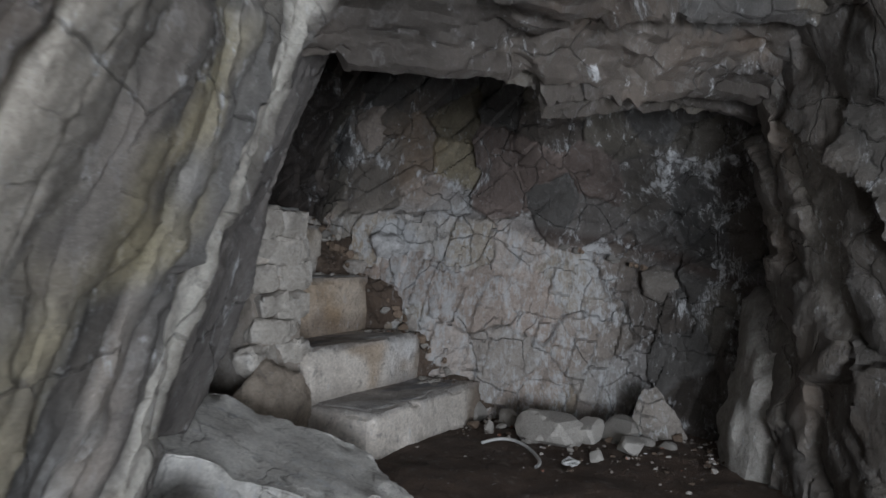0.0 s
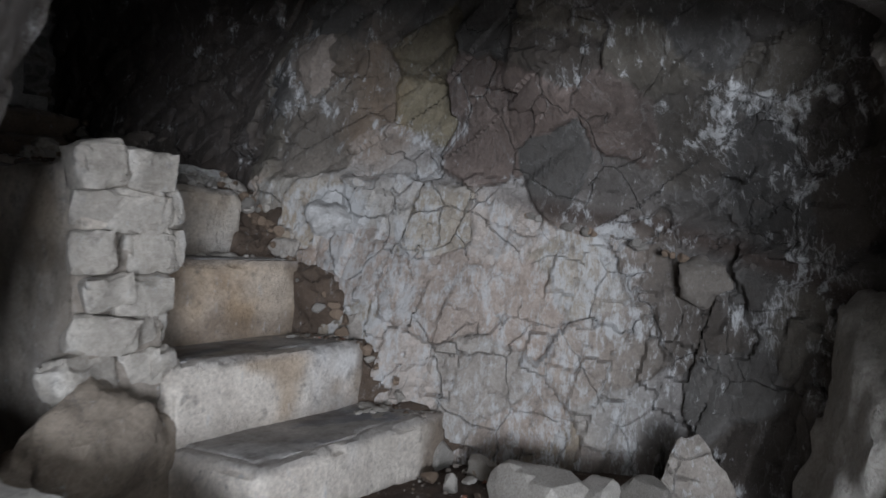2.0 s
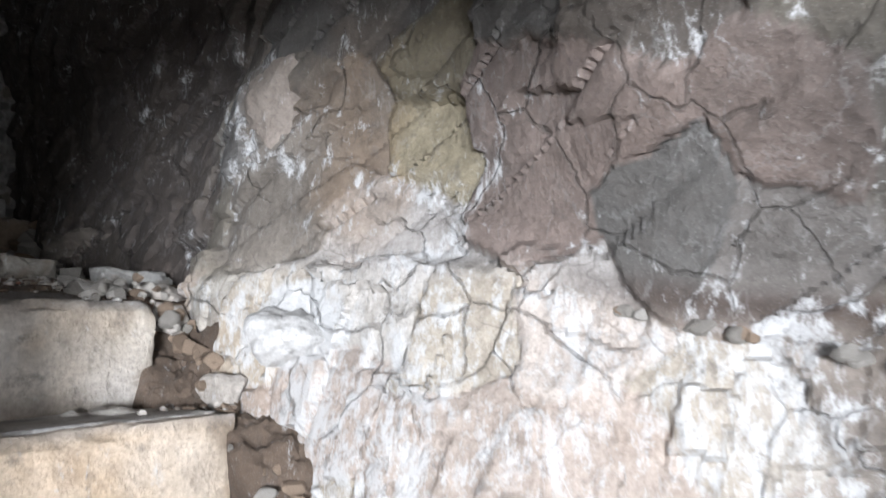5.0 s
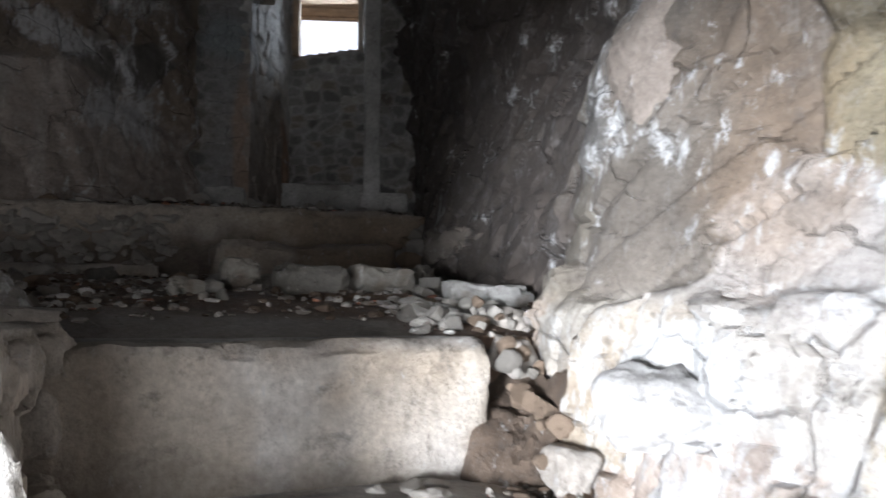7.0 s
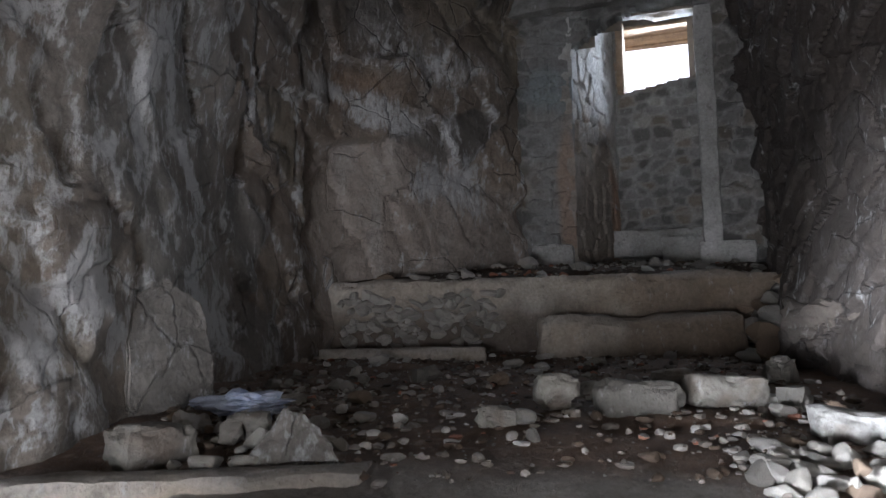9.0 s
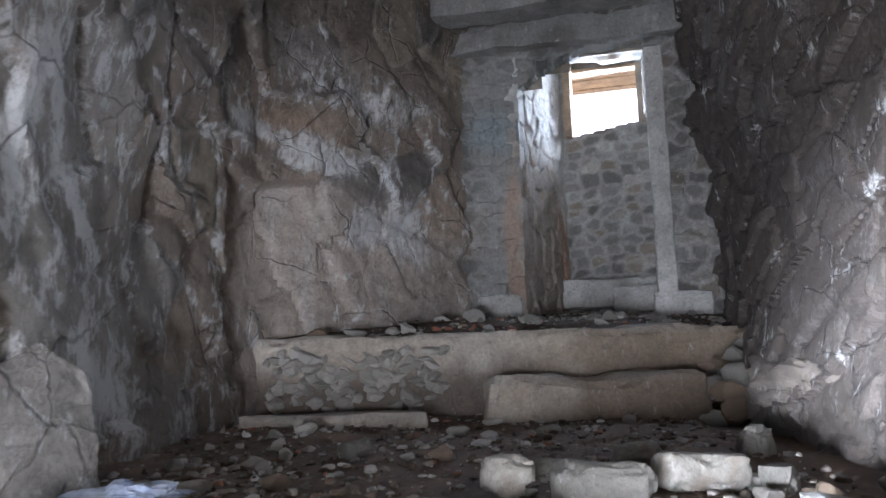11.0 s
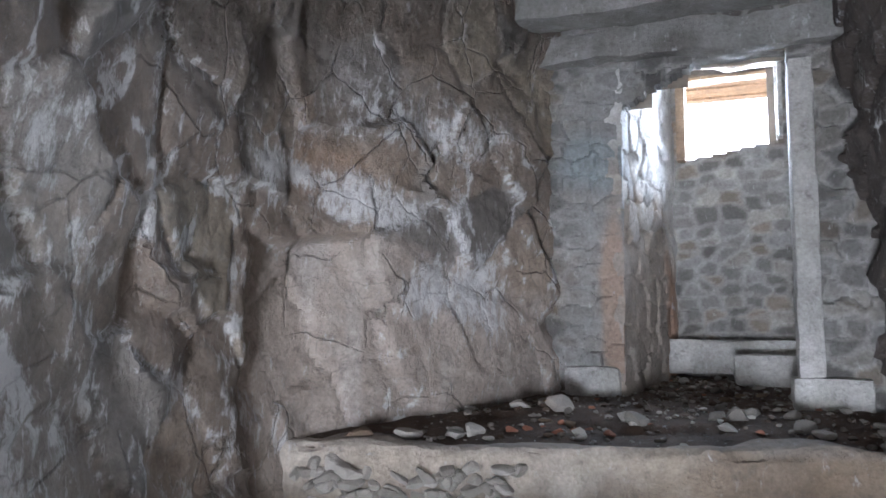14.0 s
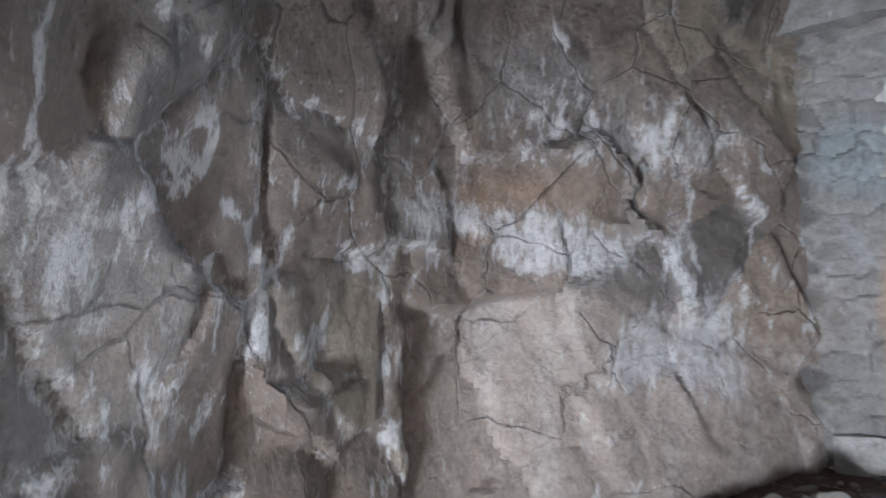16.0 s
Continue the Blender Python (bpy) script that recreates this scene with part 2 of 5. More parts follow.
def voronoi(p, sites, box=False):
    """For each point the nearest site and the second, and the distances to them."""
    near = np.empty(len(p), int)
    near2 = np.empty(len(p), int)
    f1, f2 = np.empty(len(p)), np.empty(len(p))
    mid = sites.mean(0)
    a, s = (p - mid).astype(np.float32), (sites - mid).astype(np.float32)
    ss = (s * s).sum(1)
    for k in range(0, len(p), 4000):
        c = a[k:k + 4000]
        if box:
            # squarish blocks
            d = np.sqrt((c[:, :1] - s[None, :, 0]) ** 4 + (c[:, 1:] - s[None, :, 1]) ** 4) - (c * c).sum(1)[:, None]
        else:
            d = ss[None] - 2 * (c @ s.T)
        at, rows = d.argmin(1), np.arange(len(c))
        own = (c * c).sum(1)
        near[k:k + 4000] = at
        f1[k:k + 4000] = np.sqrt(np.maximum(d[rows, at] + own, 0))
        d[rows, at] = 1e9
        at = d.argmin(1)
        near2[k:k + 4000] = at
        f2[k:k + 4000] = np.sqrt(np.maximum(d[rows, at] + own, 0))
    return near, near2, f1, f2


PALETTE = np.array([(0.30, 0.24, 0.19), (0.36, 0.29, 0.23), (0.27, 0.25, 0.23), (0.40, 0.34, 0.26), (0.24, 0.19, 0.15), (0.34, 0.30, 0.27)])
PALETTE = PALETTE * 0.8 + PALETTE.mean(1, keepdims=True) * 0.2
WHITE = np.array((0.70, 0.69, 0.68))
TINTS = {"yellow": (0.48, 0.41, 0.28), "pink": (0.40, 0.31, 0.27), "lime": (0.60, 0.56, 0.53), "grey": (0.29, 0.27, 0.25), "tan": (0.38, 0.33, 0.28)}


GROUND = {}


def rock_face(name, label, net, res, cell, seed, angle=0.0, aspect=1.0, relief=0.05, tilt=0.18, groove=0.03, sub=0.35, rough=0.02,
              veins=0.3, paint=None, hole=None, mat=None, toward=(4.4, 5.0, 2.6), sites_at=(), strata=None, tone=0.55, box=False, bent=0.42, shape=None, piece="rock_block", palette=PALETTE, back=0.16, split=True):
    """A face of broken rock over a small net of places: blocks with their own height and lean, open joints between them,
    smaller facets and roughness on each. Every block is a piece with depth; behind them stands the solid face."""
    mat = mat or ROCK
    net = np.asarray(net, float)
    rng = np.random.default_rng(seed)
    _, lu = even(net, 10)
    _, lv = even(net.transpose(1, 0, 2), 10)
    nu, nv = max(int(lu / res), 4), max(int(lv / res), 4)
    g, _ = even(net, nu)
    g, _ = even(g.transpose(1, 0, 2), nv)
    g = g.transpose(1, 0, 2)
    du, dv = np.gradient(g, axis=0), np.gradient(g, axis=1)
    nrm = np.cross(du, dv)
    nrm /= np.linalg.norm(nrm, axis=2, keepdims=True) + 1e-9
    flip = (nrm * (np.array(toward) - g)).sum() < 0
    if flip:
        nrm = -nrm
    uu, vv = np.meshgrid(np.linspace(0, lu, nu), np.linspace(0, lv, nv), indexing="ij")
    p = g.reshape(-1, 3)
    uv = np.stack([uu.ravel(), vv.ravel()], 1)
    warp = np.stack([fbm(p, 2.2, 3, seed), fbm(p, 2.2, 3, seed + 5)], 1) * bent * cell + np.stack([fbm(p, 14, 2, seed + 8), fbm(p, 14, 2, seed + 9)], 1) * 0.02
    ca, sa = math.cos(radians(angle)), math.sin(radians(angle))
    q = (uv + warp) @ np.array([[ca, -sa], [sa, ca]]) * np.array([1, 1 / aspect])
    lo, hi = q.min(0), q.max(0)
    kx, ky = max(int((hi[0] - lo[0]) / cell), 1), max(int((hi[1] - lo[1]) / cell), 1)
    sx, sy = np.meshgrid(np.arange(kx) + 0.5, np.arange(ky) + 0.5, indexing="ij")
    sites = np.stack([sx.ravel() / kx, sy.ravel() / ky], 1) * (hi - lo) + lo
    sites += rng.uniform(-0.42, 0.42, sites.shape) * cell
    known = len(sites)
    if len(sites_at):
        at = np.array([q[np.argmin(((p - np.array(s[:3])) ** 2).sum(1))] for s in sites_at])
        sites = sites[np.linalg.norm(sites[:, None] - at[None], axis=2).min(1) > 0.8 * cell]
        known = len(sites)
        sites = np.concatenate([sites, at])
    near, near2, f1, f2 = voronoi(q, sites, box)
    lift = rng.uniform(-1, 1, len(sites)) * relief
    lean = rng.normal(0, tilt, (len(sites), 2))
    gap = f2 - f1
    crisp = np.clip(0.8 + 0.9 * fbm(p, 1.9, 3, seed + 2), 0.0, 1)
    share = 0.5 * (1 - smooth(0, (0.05 + 0.14 * (1 - crisp)) * cell, gap))
    flat_lift = [lift[k] + np.clip(((q - sites[k]) * lean[k]).sum(1), -relief * 1.5, relief * 1.5) for k in (near, near2)]
    h = flat_lift[0] * (1 - share) + flat_lift[1] * share
    joint = np.clip(0.45 + 1.3 * fbm(p, 1.7, 3, seed + 3), 0.0, 1)
    h -= groove * joint * np.exp(-(gap / (0.045 * cell ** 0.5)) ** 2)
    if strata:
        spacing, dip, amp = strata
        s = (uv @ np.array((math.cos(radians(dip)), math.sin(radians(dip)))) + 0.35 * spacing * fbm(p, 1.6, 3, seed + 60) + 0.6 * spacing * fbm(p, 0.5, 2, seed + 61)) / spacing
        k = np.floor(s).astype(np.int64)
        off = rng.uniform(-1, 1, 4000)
        turn = smooth(0.72, 1.0, s - k)
        broken = 0.4 + 0.6 * smooth(-0.3, 0.4, fbm(p, 1.1, 3, seed + 62))
        h += amp * broken * (off[k % 4000] * (1 - turn) + off[(k + 1) % 4000] * turn)
        h -= 0.4 * amp * broken * np.exp(-((s - k - 0.86) / 0.07) ** 2)
    # smaller facets
    if sub:
        small = rng.uniform(lo, hi, (int(min(500, (hi - lo).prod() / (cell * 0.3) ** 2)), 2))
        qq = q + warp * 0.7
        n2, n3, a1, a2 = voronoi(qq, small)
        lean2, lift2 = rng.normal(0, 1, (len(small), 2)), rng.uniform(-1, 1, len(small)) * relief * 0.5
        part_share = 0.5 * (1 - smooth(0, 0.05 * cell + 0.015, a2 - a1))
        both = [lift2[k] + ((qq - small[k]) * lean2[k]).sum(1) * 0.2 for k in (n2, n3)]
        worn = smooth(-0.25, 0.45, fbm(p, 1.3, 3, seed + 21))
        h += sub * worn * (both[0] * (1 - part_share) + both[1] * part_share)
        h -= sub * groove * 0.5 * worn * np.exp(-((a2 - a1) / 0.02) ** 2)
    h += rough * fbm(p, 5, 5, seed + 30, 0.65) + 0.5 * rough * np.abs(fbm(p, 16, 3, seed + 32)) + rough * 1.5 * fbm(p, 1.1, 3, seed + 31)
    if shape is not None:
        h += shape(p, uv)
    pos = p + nrm.reshape(-1, 3) * h[:, None]
    # mineral colour
    pick = rng.integers(0, len(palette), len(sites))
    tints = palette[pick]
    for k, s in enumerate(sites_at):
        tints[known + k] = TINTS[s[3]]
    base = tints[near] * (1 + 0.22 * rng.uniform(-1, 1, len(sites))[near])[:, None]
    base = base * (1 + 0.35 * fbm(p, 3.1, 4, seed + 40))[:, None]
    rust = smooth(0.15, 0.55, fbm(p, 1.6, 3, seed + 41))[:, None]
    base = base * (1 - rust) + base * np.array((1.10, 0.95, 0.82)) * rust
    vein = smooth(0.86, 1.0, ridge(p, 2.4, 4, seed + 50)) * smooth(-0.1, 0.4, fbm(p, 0.9, 2, seed + 51))
    bloom = smooth(0.22, 0.6, fbm(p, 3.3, 5, seed + 52, 0.62)) * smooth(-0.2, 0.5, fbm(p, 0.8, 2, seed + 53))
    w = np.clip(veins * (0.9 * vein + bloom), 0, 1)[:, None]
    base = base * (1 - 0.2 * w) + WHITE * 0.2 * w
    cols = np.concatenate([base, np.zeros((len(p), 1)), w], 1)
    if paint is not None:
        cols = paint(pos, cols, near, gap, rng)
    if mat is ROCK:
        cols[:, :3] *= tone
    cols[:, :3] = np.clip(cols[:, :3], 0.012, 0.86)
    if mat is EARTH:
        GROUND[name] = pos
    idx = np.arange(nu * nv).reshape(nu, nv)
    quad = np.stack([idx[:-1, :-1], idx[1:, :-1], idx[1:, 1:], idx[:-1, 1:]], 2).reshape(-1, 4)
    if flip:
        quad = quad[:, ::-1]
    if hole is not None:
        quad = quad[~hole(p[quad].mean(1))]
    inner = pos - nrm.reshape(-1, 3) * back
    # solid face behind the blocks
    step = max(2, int(0.12 / res))
    ii, jj = np.unique(np.append(np.arange(0, nu, step), nu - 1)), np.unique(np.append(np.arange(0, nv, step), nv - 1))
    deep = (p - nrm.reshape(-1, 3) * (back + 0.06)).reshape(nu, nv, 3)[np.ix_(ii, jj)]
    di = np.arange(len(ii) * len(jj)).reshape(len(ii), len(jj))
    dq = np.stack([di[:-1, :-1], di[1:, :-1], di[1:, 1:], di[:-1, 1:]], 2).reshape(-1, 4)
    if flip:
        dq = dq[:, ::-1]
    dp = deep.reshape(-1, 3)
    if hole is not None:
        dq = dq[~hole(dp[dq].mean(1))]
    root = mesh_object(name, dp, dq, BEDROCK)
    tagged(root, label, "rock wall", kind="structure")
    owner = near[quad[:, 0]] if split else np.zeros(len(quad), int)
    for c in np.unique(owner):
        fs = quad[owner == c]
        if len(fs) < 6:
            continue
        used, inv = np.unique(fs, return_inverse=True)
        fs = inv.reshape(-1, 4)
        e = np.concatenate([fs[:, [0, 1]], fs[:, [1, 2]], fs[:, [2, 3]], fs[:, [3, 0]]])
        key = np.sort(e, 1)
        _, first, count = np.unique(key, axis=0, return_index=True, return_counts=True)
        rim = e[first[count == 1]]
        n = len(used)
        skirt = np.stack([rim[:, 1], rim[:, 0], rim[:, 0] + n, rim[:, 1] + n], 1)
        v = np.concatenate([pos[used], inner[used]])
        keep = np.unique(np.concatenate([np.arange(n), rim.ravel() + n]))
        look_up = np.zeros(2 * n, int)
        look_up[keep] = np.arange(len(keep))
        faces = look_up[np.concatenate([fs, skirt])]
        cc = np.concatenate([cols[used], cols[used]])[keep]
        mesh_object(piece, v[keep], faces, mat, cc, root)
    return root


# ---- structure ----
# rock wall beside the steps: rows of (y, then x at the heights HZ)
HZ = (-0.1, 0.8, 1.4, 2.1, 3.2, 4.9)
NORTH = ((0.7, 5.3, 5.4, 5.4, 5.2, 4.9, 4.6), (1.7, 5.75, 5.95, 5.9, 5.35, 5.1, 4.8), (2.5, 5.75, 5.72, 5.8, 5.40, 5.25, 5.0),
         (3.3, 5.38, 5.42, 5.6, 5.72, 5.6, 5.3), (4.0, 5.27, 5.35, 5.5, 5.68, 5.65, 5.4), (4.5, 5.3, 5.35, 5.45, 5.6, 5.8, 5.6),
         (5.2, 5.8, 5.8, 5.75, 5.85, 6.0, 5.8), (6.8, 5.9, 5.9, 5.9, 5.95, 6.0, 5.8), (8.6, 6.35, 6.35, 6.35, 6.35, 6.35, 6.2))


def soften(cols, colour, w):
    cols[:, :3] = cols[:, :3] * (1 - w[:, None]) + np.array(colour) * w[:, None]


def whiten(cols, w):
    """Salt and lime crust, as far as w says."""
    cols[:, 4] = np.maximum(cols[:, 4], w)
    soften(cols, WHITE, 0.22 * w)


def patch(pos, axis, a0, z0, ra, rz, seed, soft=0.35):
    """A blot with a ragged edge round a place on a wall."""
    d = np.sqrt(((pos[:, axis] - a0) / ra) ** 2 + ((pos[:, 2] - z0) / rz) ** 2) + 0.55 * fbm(pos, 4, 4, seed)
    return 1 - smooth(1 - soft, 1 + soft, d)


def paint_north(pos, cols, near, gap, rng):
    y, z = pos[:, 1], pos[:, 2]
    ledge = 1.62 - 0.24 * np.clip(3.5 - y, 0, 3) + 0.08 * fbm(pos, 2, 3, 5)
    low = smooth(0.06, -0.06, z - ledge) * smooth(5.0, 4.5, y)
    lime = np.clip(0.45 + 0.8 * fbm(pos * np.array((1, 1.3, 0.4)), 3.4, 5, 77, 0.65), 0, 1) * low * smooth(1.5, 2.3, y)
    # end by the recess: its shade is put into the colour
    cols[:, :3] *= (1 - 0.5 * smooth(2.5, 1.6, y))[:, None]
    whiten(cols, lime * 0.85)
    tint = np.array(((0.98, 0.83, 0.72), (0.84, 0.66, 0.54), (0.90, 0.84, 0.76), (0.78, 0.66, 0.50)))[near % 4]
    w = (low * 0.6 * smooth(1.8, 2.6, y))[:, None]
    cols[:, :3] = cols[:, :3] * (1 - w) + tint * w
    crust = smooth(0.16, 0.05, gap) * smooth(-0.15, 0.35, fbm(pos, 2.2, 4, 78))
    whiten(cols, crust * 0.45)
    whiten(cols, patch(pos, 1, 3.9, 1.4, 0.2, 0.16, 9))
    dirt = smooth(0.10, 0.0, np.abs(z - ledge - 0.04)) * smooth(3.1, 2.5, y)
    soften(cols, (0.10, 0.065, 0.05), dirt * 0.85)
    # inner end: colour darkened to hold the shade the lamp's beam would wash out
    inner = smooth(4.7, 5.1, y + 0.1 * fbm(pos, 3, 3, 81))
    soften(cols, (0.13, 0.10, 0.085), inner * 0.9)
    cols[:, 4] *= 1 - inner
    # above the ledge the shade of the roof's lip is put into the colour
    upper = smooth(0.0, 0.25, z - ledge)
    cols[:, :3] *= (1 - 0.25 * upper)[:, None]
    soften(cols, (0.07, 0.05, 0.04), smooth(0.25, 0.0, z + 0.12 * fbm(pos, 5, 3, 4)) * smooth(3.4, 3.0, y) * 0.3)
    return cols


NORTH_BLOCKS = [(5.62, y, z, c) for y, z, c in (
    (3.40, 2.42, "yellow"), (3.47, 2.08, "yellow"), (3.92, 2.15, "tan"), (4.22, 2.42, "tan"), (4.2, 2.75, "grey"), (2.95, 2.15, "pink"), (2.95, 1.75, "pink"), (2.55, 2.05, "pink"),
    (3.62, 1.45, "lime"), (3.2, 1.35, "lime"), (2.85, 1.38, "lime"), (3.62, 1.80, "lime"), (4.25, 1.85, "tan"), (4.2, 1.35, "lime"), (3.75, 1.08, "pink"), (3.2, 0.9, "lime"), (2.9, 0.45, "pink"),
    (2.35, 1.08, "lime"), (2.2, 0.65, "tan"), (1.6, 1.05, "grey"), (2.05, 0.3, "lime"), (1.65, 0.55, "grey"), (3.45, 0.45, "lime"), (2.65, 0.9, "lime"), (2.1, 2.0, "pink"), (1.75, 1.8, "tan"))]


def beds(p, across, spacing, amp, seed):
    """Beds of rock, each standing a little in front of or behind its neighbour, broken across by short joints."""
    s = (across + 0.035 * fbm(p, 1.3, 3, seed) + 0.008 * fbm(p, 9, 3, seed + 1)) / spacing
    k = np.floor(s).astype(np.int64)
    f = s - k
    along = (p[:, 2] - 0.26 * p[:, 1] + 0.03 * fbm(p, 6, 2, seed + 4)) / (0.30 + 0.12 * lattice(k, k * 0, k * 0, seed + 2)) + 0.37 * k
    j = np.floor(along).astype(np.int64)
    g = along - j
    off = lattice(k, j, k * 0, seed + 3)
    turn = smooth(0.93, 1.0, f)
    off2 = lattice(k + 1, j, k * 0, seed + 3)
    crack = np.exp(-((f - 0.96) / 0.045) ** 2) + 0.7 * np.exp(-(np.minimum(g, 1 - g) / 0.03) ** 2)
    return amp * (off * (1 - turn) + off2 * turn) - 0.55 * amp * np.minimum(crack, 1) * np.clip(0.55 + 1.2 * fbm(p, 1.9, 3, seed + 5), 0, 1)


def shape_north(p, uv):
    y, z = p[:, 1], p[:, 2]
    ledge = 1.62 - 0.24 * np.clip(3.5 - y, 0, 3)
    low = smooth(0.04, -0.04, z - ledge + 0.05 * fbm(p, 3, 3, 12)) * smooth(5, 4.5, y)
    # upright beds below the ledge, slanting beds above it
    return 0.06 * low + low * beds(p, y + 0.26 * z, 0.15, 0.034, 401) + (1 - low) * beds(p, 0.55 * y + z, 0.22, 0.034, 431)


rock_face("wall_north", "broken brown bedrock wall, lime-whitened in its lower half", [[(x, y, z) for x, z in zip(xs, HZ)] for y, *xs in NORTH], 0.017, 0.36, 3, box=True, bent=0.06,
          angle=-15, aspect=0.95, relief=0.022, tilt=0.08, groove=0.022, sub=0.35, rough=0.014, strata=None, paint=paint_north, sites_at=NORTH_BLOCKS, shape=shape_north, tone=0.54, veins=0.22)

# left wall of the inner chamber: columns of (x, y) low, middle, high
WEST = (((2.2, 3.2), (2.2, 3.2), (2.4, 3.2)), ((2.75, 3.6), (2.75, 3.6), (3.0, 3.6)), ((2.95, 4.5), (2.85, 4.5), (3.3, 4.5)), ((3.2, 5.5), (3.0, 5.5), (3.4, 5.5)),
        ((3.2, 6.6), (3.02, 6.6), (3.4, 6.5)), ((3.45, 7.7), (3.30, 7.75), (3.5, 7.6)), ((3.85, 8.15), (3.74, 8.15), (3.9, 8.1)), ((4.75, 9.12), (4.7, 9.15), (4.6, 9.1)))


def paint_west(pos, cols, near, gap, rng):
    y, z = pos[:, 1], pos[:, 2]
    streak = smooth(0.15, 0.55, fbm(pos * np.array((1, 1, 0.3)), 4.2, 5, 61, 0.6)) * smooth(7.6, 6.6, y)
    whiten(cols, streak * 0.9)
    thread = smooth(0.80, 0.97, ridge(pos * np.array((1, 1, 0.45)), 3.6, 4, 63)) * smooth(-0.3, 0.3, fbm(pos, 1.1, 3, 64)) * smooth(7.7, 7.2, y)
    whiten(cols, thread)
    whiten(cols, smooth(0.08, 0.02, gap) * smooth(-0.1, 0.3, fbm(pos, 1.5, 3, 67)) * 0.5)
    soften(cols, (0.50, 0.46, 0.40), smooth(6.9, 6.3, y) * smooth(3.4, 2.8, z) * 0.3)
    flow = smooth(6.75, 6.2, y + 0.3 * fbm(pos, 1.5, 3, 69)) * smooth(3.55, 3.15, z + 0.2 * fbm(pos, 2, 3, 70)) * smooth(0.45, 0.95, ridge(pos * np.array((1, 1, 0.5)), 2.4, 5, 71))
    whiten(cols, flow)
    lace = smooth(0.82, 0.98, ridge(pos * np.array((1, 1, 0.6)), 4.2, 4, 72)) * smooth(-0.15, 0.3, fbm(pos, 1.4, 3, 73)) * smooth(4.3, 3.8, z)
    whiten(cols, lace * 0.9)
    slab = smooth(7.40, 7.65, y + 0.35 * fbm(pos, 2.0, 4, 3)) * smooth(3.36, 3.24, z + 0.10 * fbm(pos, 2.2, 4, 2) + 0.25 * np.clip(y - 8.1, 0, 1))
    soften(cols, (0.66, 0.56, 0.49), slab * 0.85)
    soften(cols, (0.85, 0.79, 0.74), slab * smooth(0.1, 0.6, fbm(pos * np.array((1, 1, 0.25)), 6, 4, 62)) * 0.6)
    for y0, z0, ry, rz, s in ((8.05, 3.52, 0.16, 0.10, 1), (7.7, 3.62, 0.22, 0.05, 2), (8.2, 4.05, 0.4, 0.16, 3), (7.8, 4.2, 0.3, 0.10, 4), (8.35, 3.1, 0.16, 0.12, 5), (8.6, 3.1, 0.12, 0.2, 6)):
        whiten(cols, patch(pos, 1, y0, z0, ry * 1.3, rz * 1.3, 70 + s, 0.6) * 0.8)
    cols[:, 4] *= smooth(4.5, 3.6, z + 0.3 * fbm(pos, 1.2, 3, 68))
    # damp rock high up; the dimmer light there is put into its colour too
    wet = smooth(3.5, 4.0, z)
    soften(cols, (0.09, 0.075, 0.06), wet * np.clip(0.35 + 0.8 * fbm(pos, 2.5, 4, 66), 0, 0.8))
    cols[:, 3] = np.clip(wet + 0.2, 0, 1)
    return cols


def shape_west(p, uv):
    y, z = p[:, 1], p[:, 2]
    # split-off slab over the upper step
    edge = smooth(7.42, 7.56, y + 0.35 * fbm(p, 2.0, 4, 3)) * smooth(3.33, 3.27, z + 0.10 * fbm(p, 2.2, 4, 2) + 0.25 * np.clip(y - 8.1, 0, 1))
    return -0.07 * edge + 0.06 * edge * smooth(8.15, 8.2, y + 0.4 * (z - 2.7) + 0.05 * fbm(p, 3, 2, 9))


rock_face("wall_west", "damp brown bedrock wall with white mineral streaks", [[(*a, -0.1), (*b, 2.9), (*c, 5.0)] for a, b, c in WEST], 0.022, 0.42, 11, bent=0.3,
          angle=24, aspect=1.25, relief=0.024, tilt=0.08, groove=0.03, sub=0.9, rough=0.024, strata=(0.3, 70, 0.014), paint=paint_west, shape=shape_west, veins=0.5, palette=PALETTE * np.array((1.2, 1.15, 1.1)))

# left side of the mouth: leaning beds
MOUTH_LEFT = (((-5.5, -2.6), (-5.3, -2.6), (-5.1, -2.7)), ((-3.3, -0.7), (-3.0, -0.75), (-2.7, -1.0)), ((-1.6, 0.6), (-1.2, 0.55), (-0.9, 0.3)), ((-0.4, 1.35), (0.0, 1.3), (0.35, 0.85)), ((0.85, 1.95), (1.35, 1.85), (1.70, 1.5)),
              ((1.45, 2.4), (1.95, 2.3), (2.32, 1.95)), ((2.15, 3.05), (2.68, 2.86), (3.02, 2.5)), ((2.1, 3.6), (2.5, 3.5), (2.95, 3.3)))


def paint_mouth(pos, cols, near, gap, rng):
    across = (pos[:, 0] - 0.35 * (pos[:, 2] - 1.2)) + 0.03 * fbm(pos, 3, 3, 90)
    soften(cols, (0.30, 0.285, 0.26), np.full(len(pos), 0.5))
    k = np.floor((across + 0.02 * fbm(pos, 7, 3, 93)) / 0.11).astype(np.int64)
    cols[:, :3] *= (0.85 + 0.5 * lattice(k, k * 0, k * 0, 94) + 0.35 * fbm(pos, 2.6, 5, 95, 0.6))[:, None]
    bed = smooth(0.09, 0.06, np.abs(across - 1.72))
    soften(cols, (0.74, 0.70, 0.62), bed * 0.85)
    soften(cols, (0.42, 0.36, 0.22), smooth(0.2, 0.55, fbm(pos, 2.1, 3, 92)) * smooth(1.9, 1.6, across) * 0.7)
    # past the pale bed: shade of the inward face put into the colour
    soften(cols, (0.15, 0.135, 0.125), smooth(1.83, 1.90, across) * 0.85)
    return cols


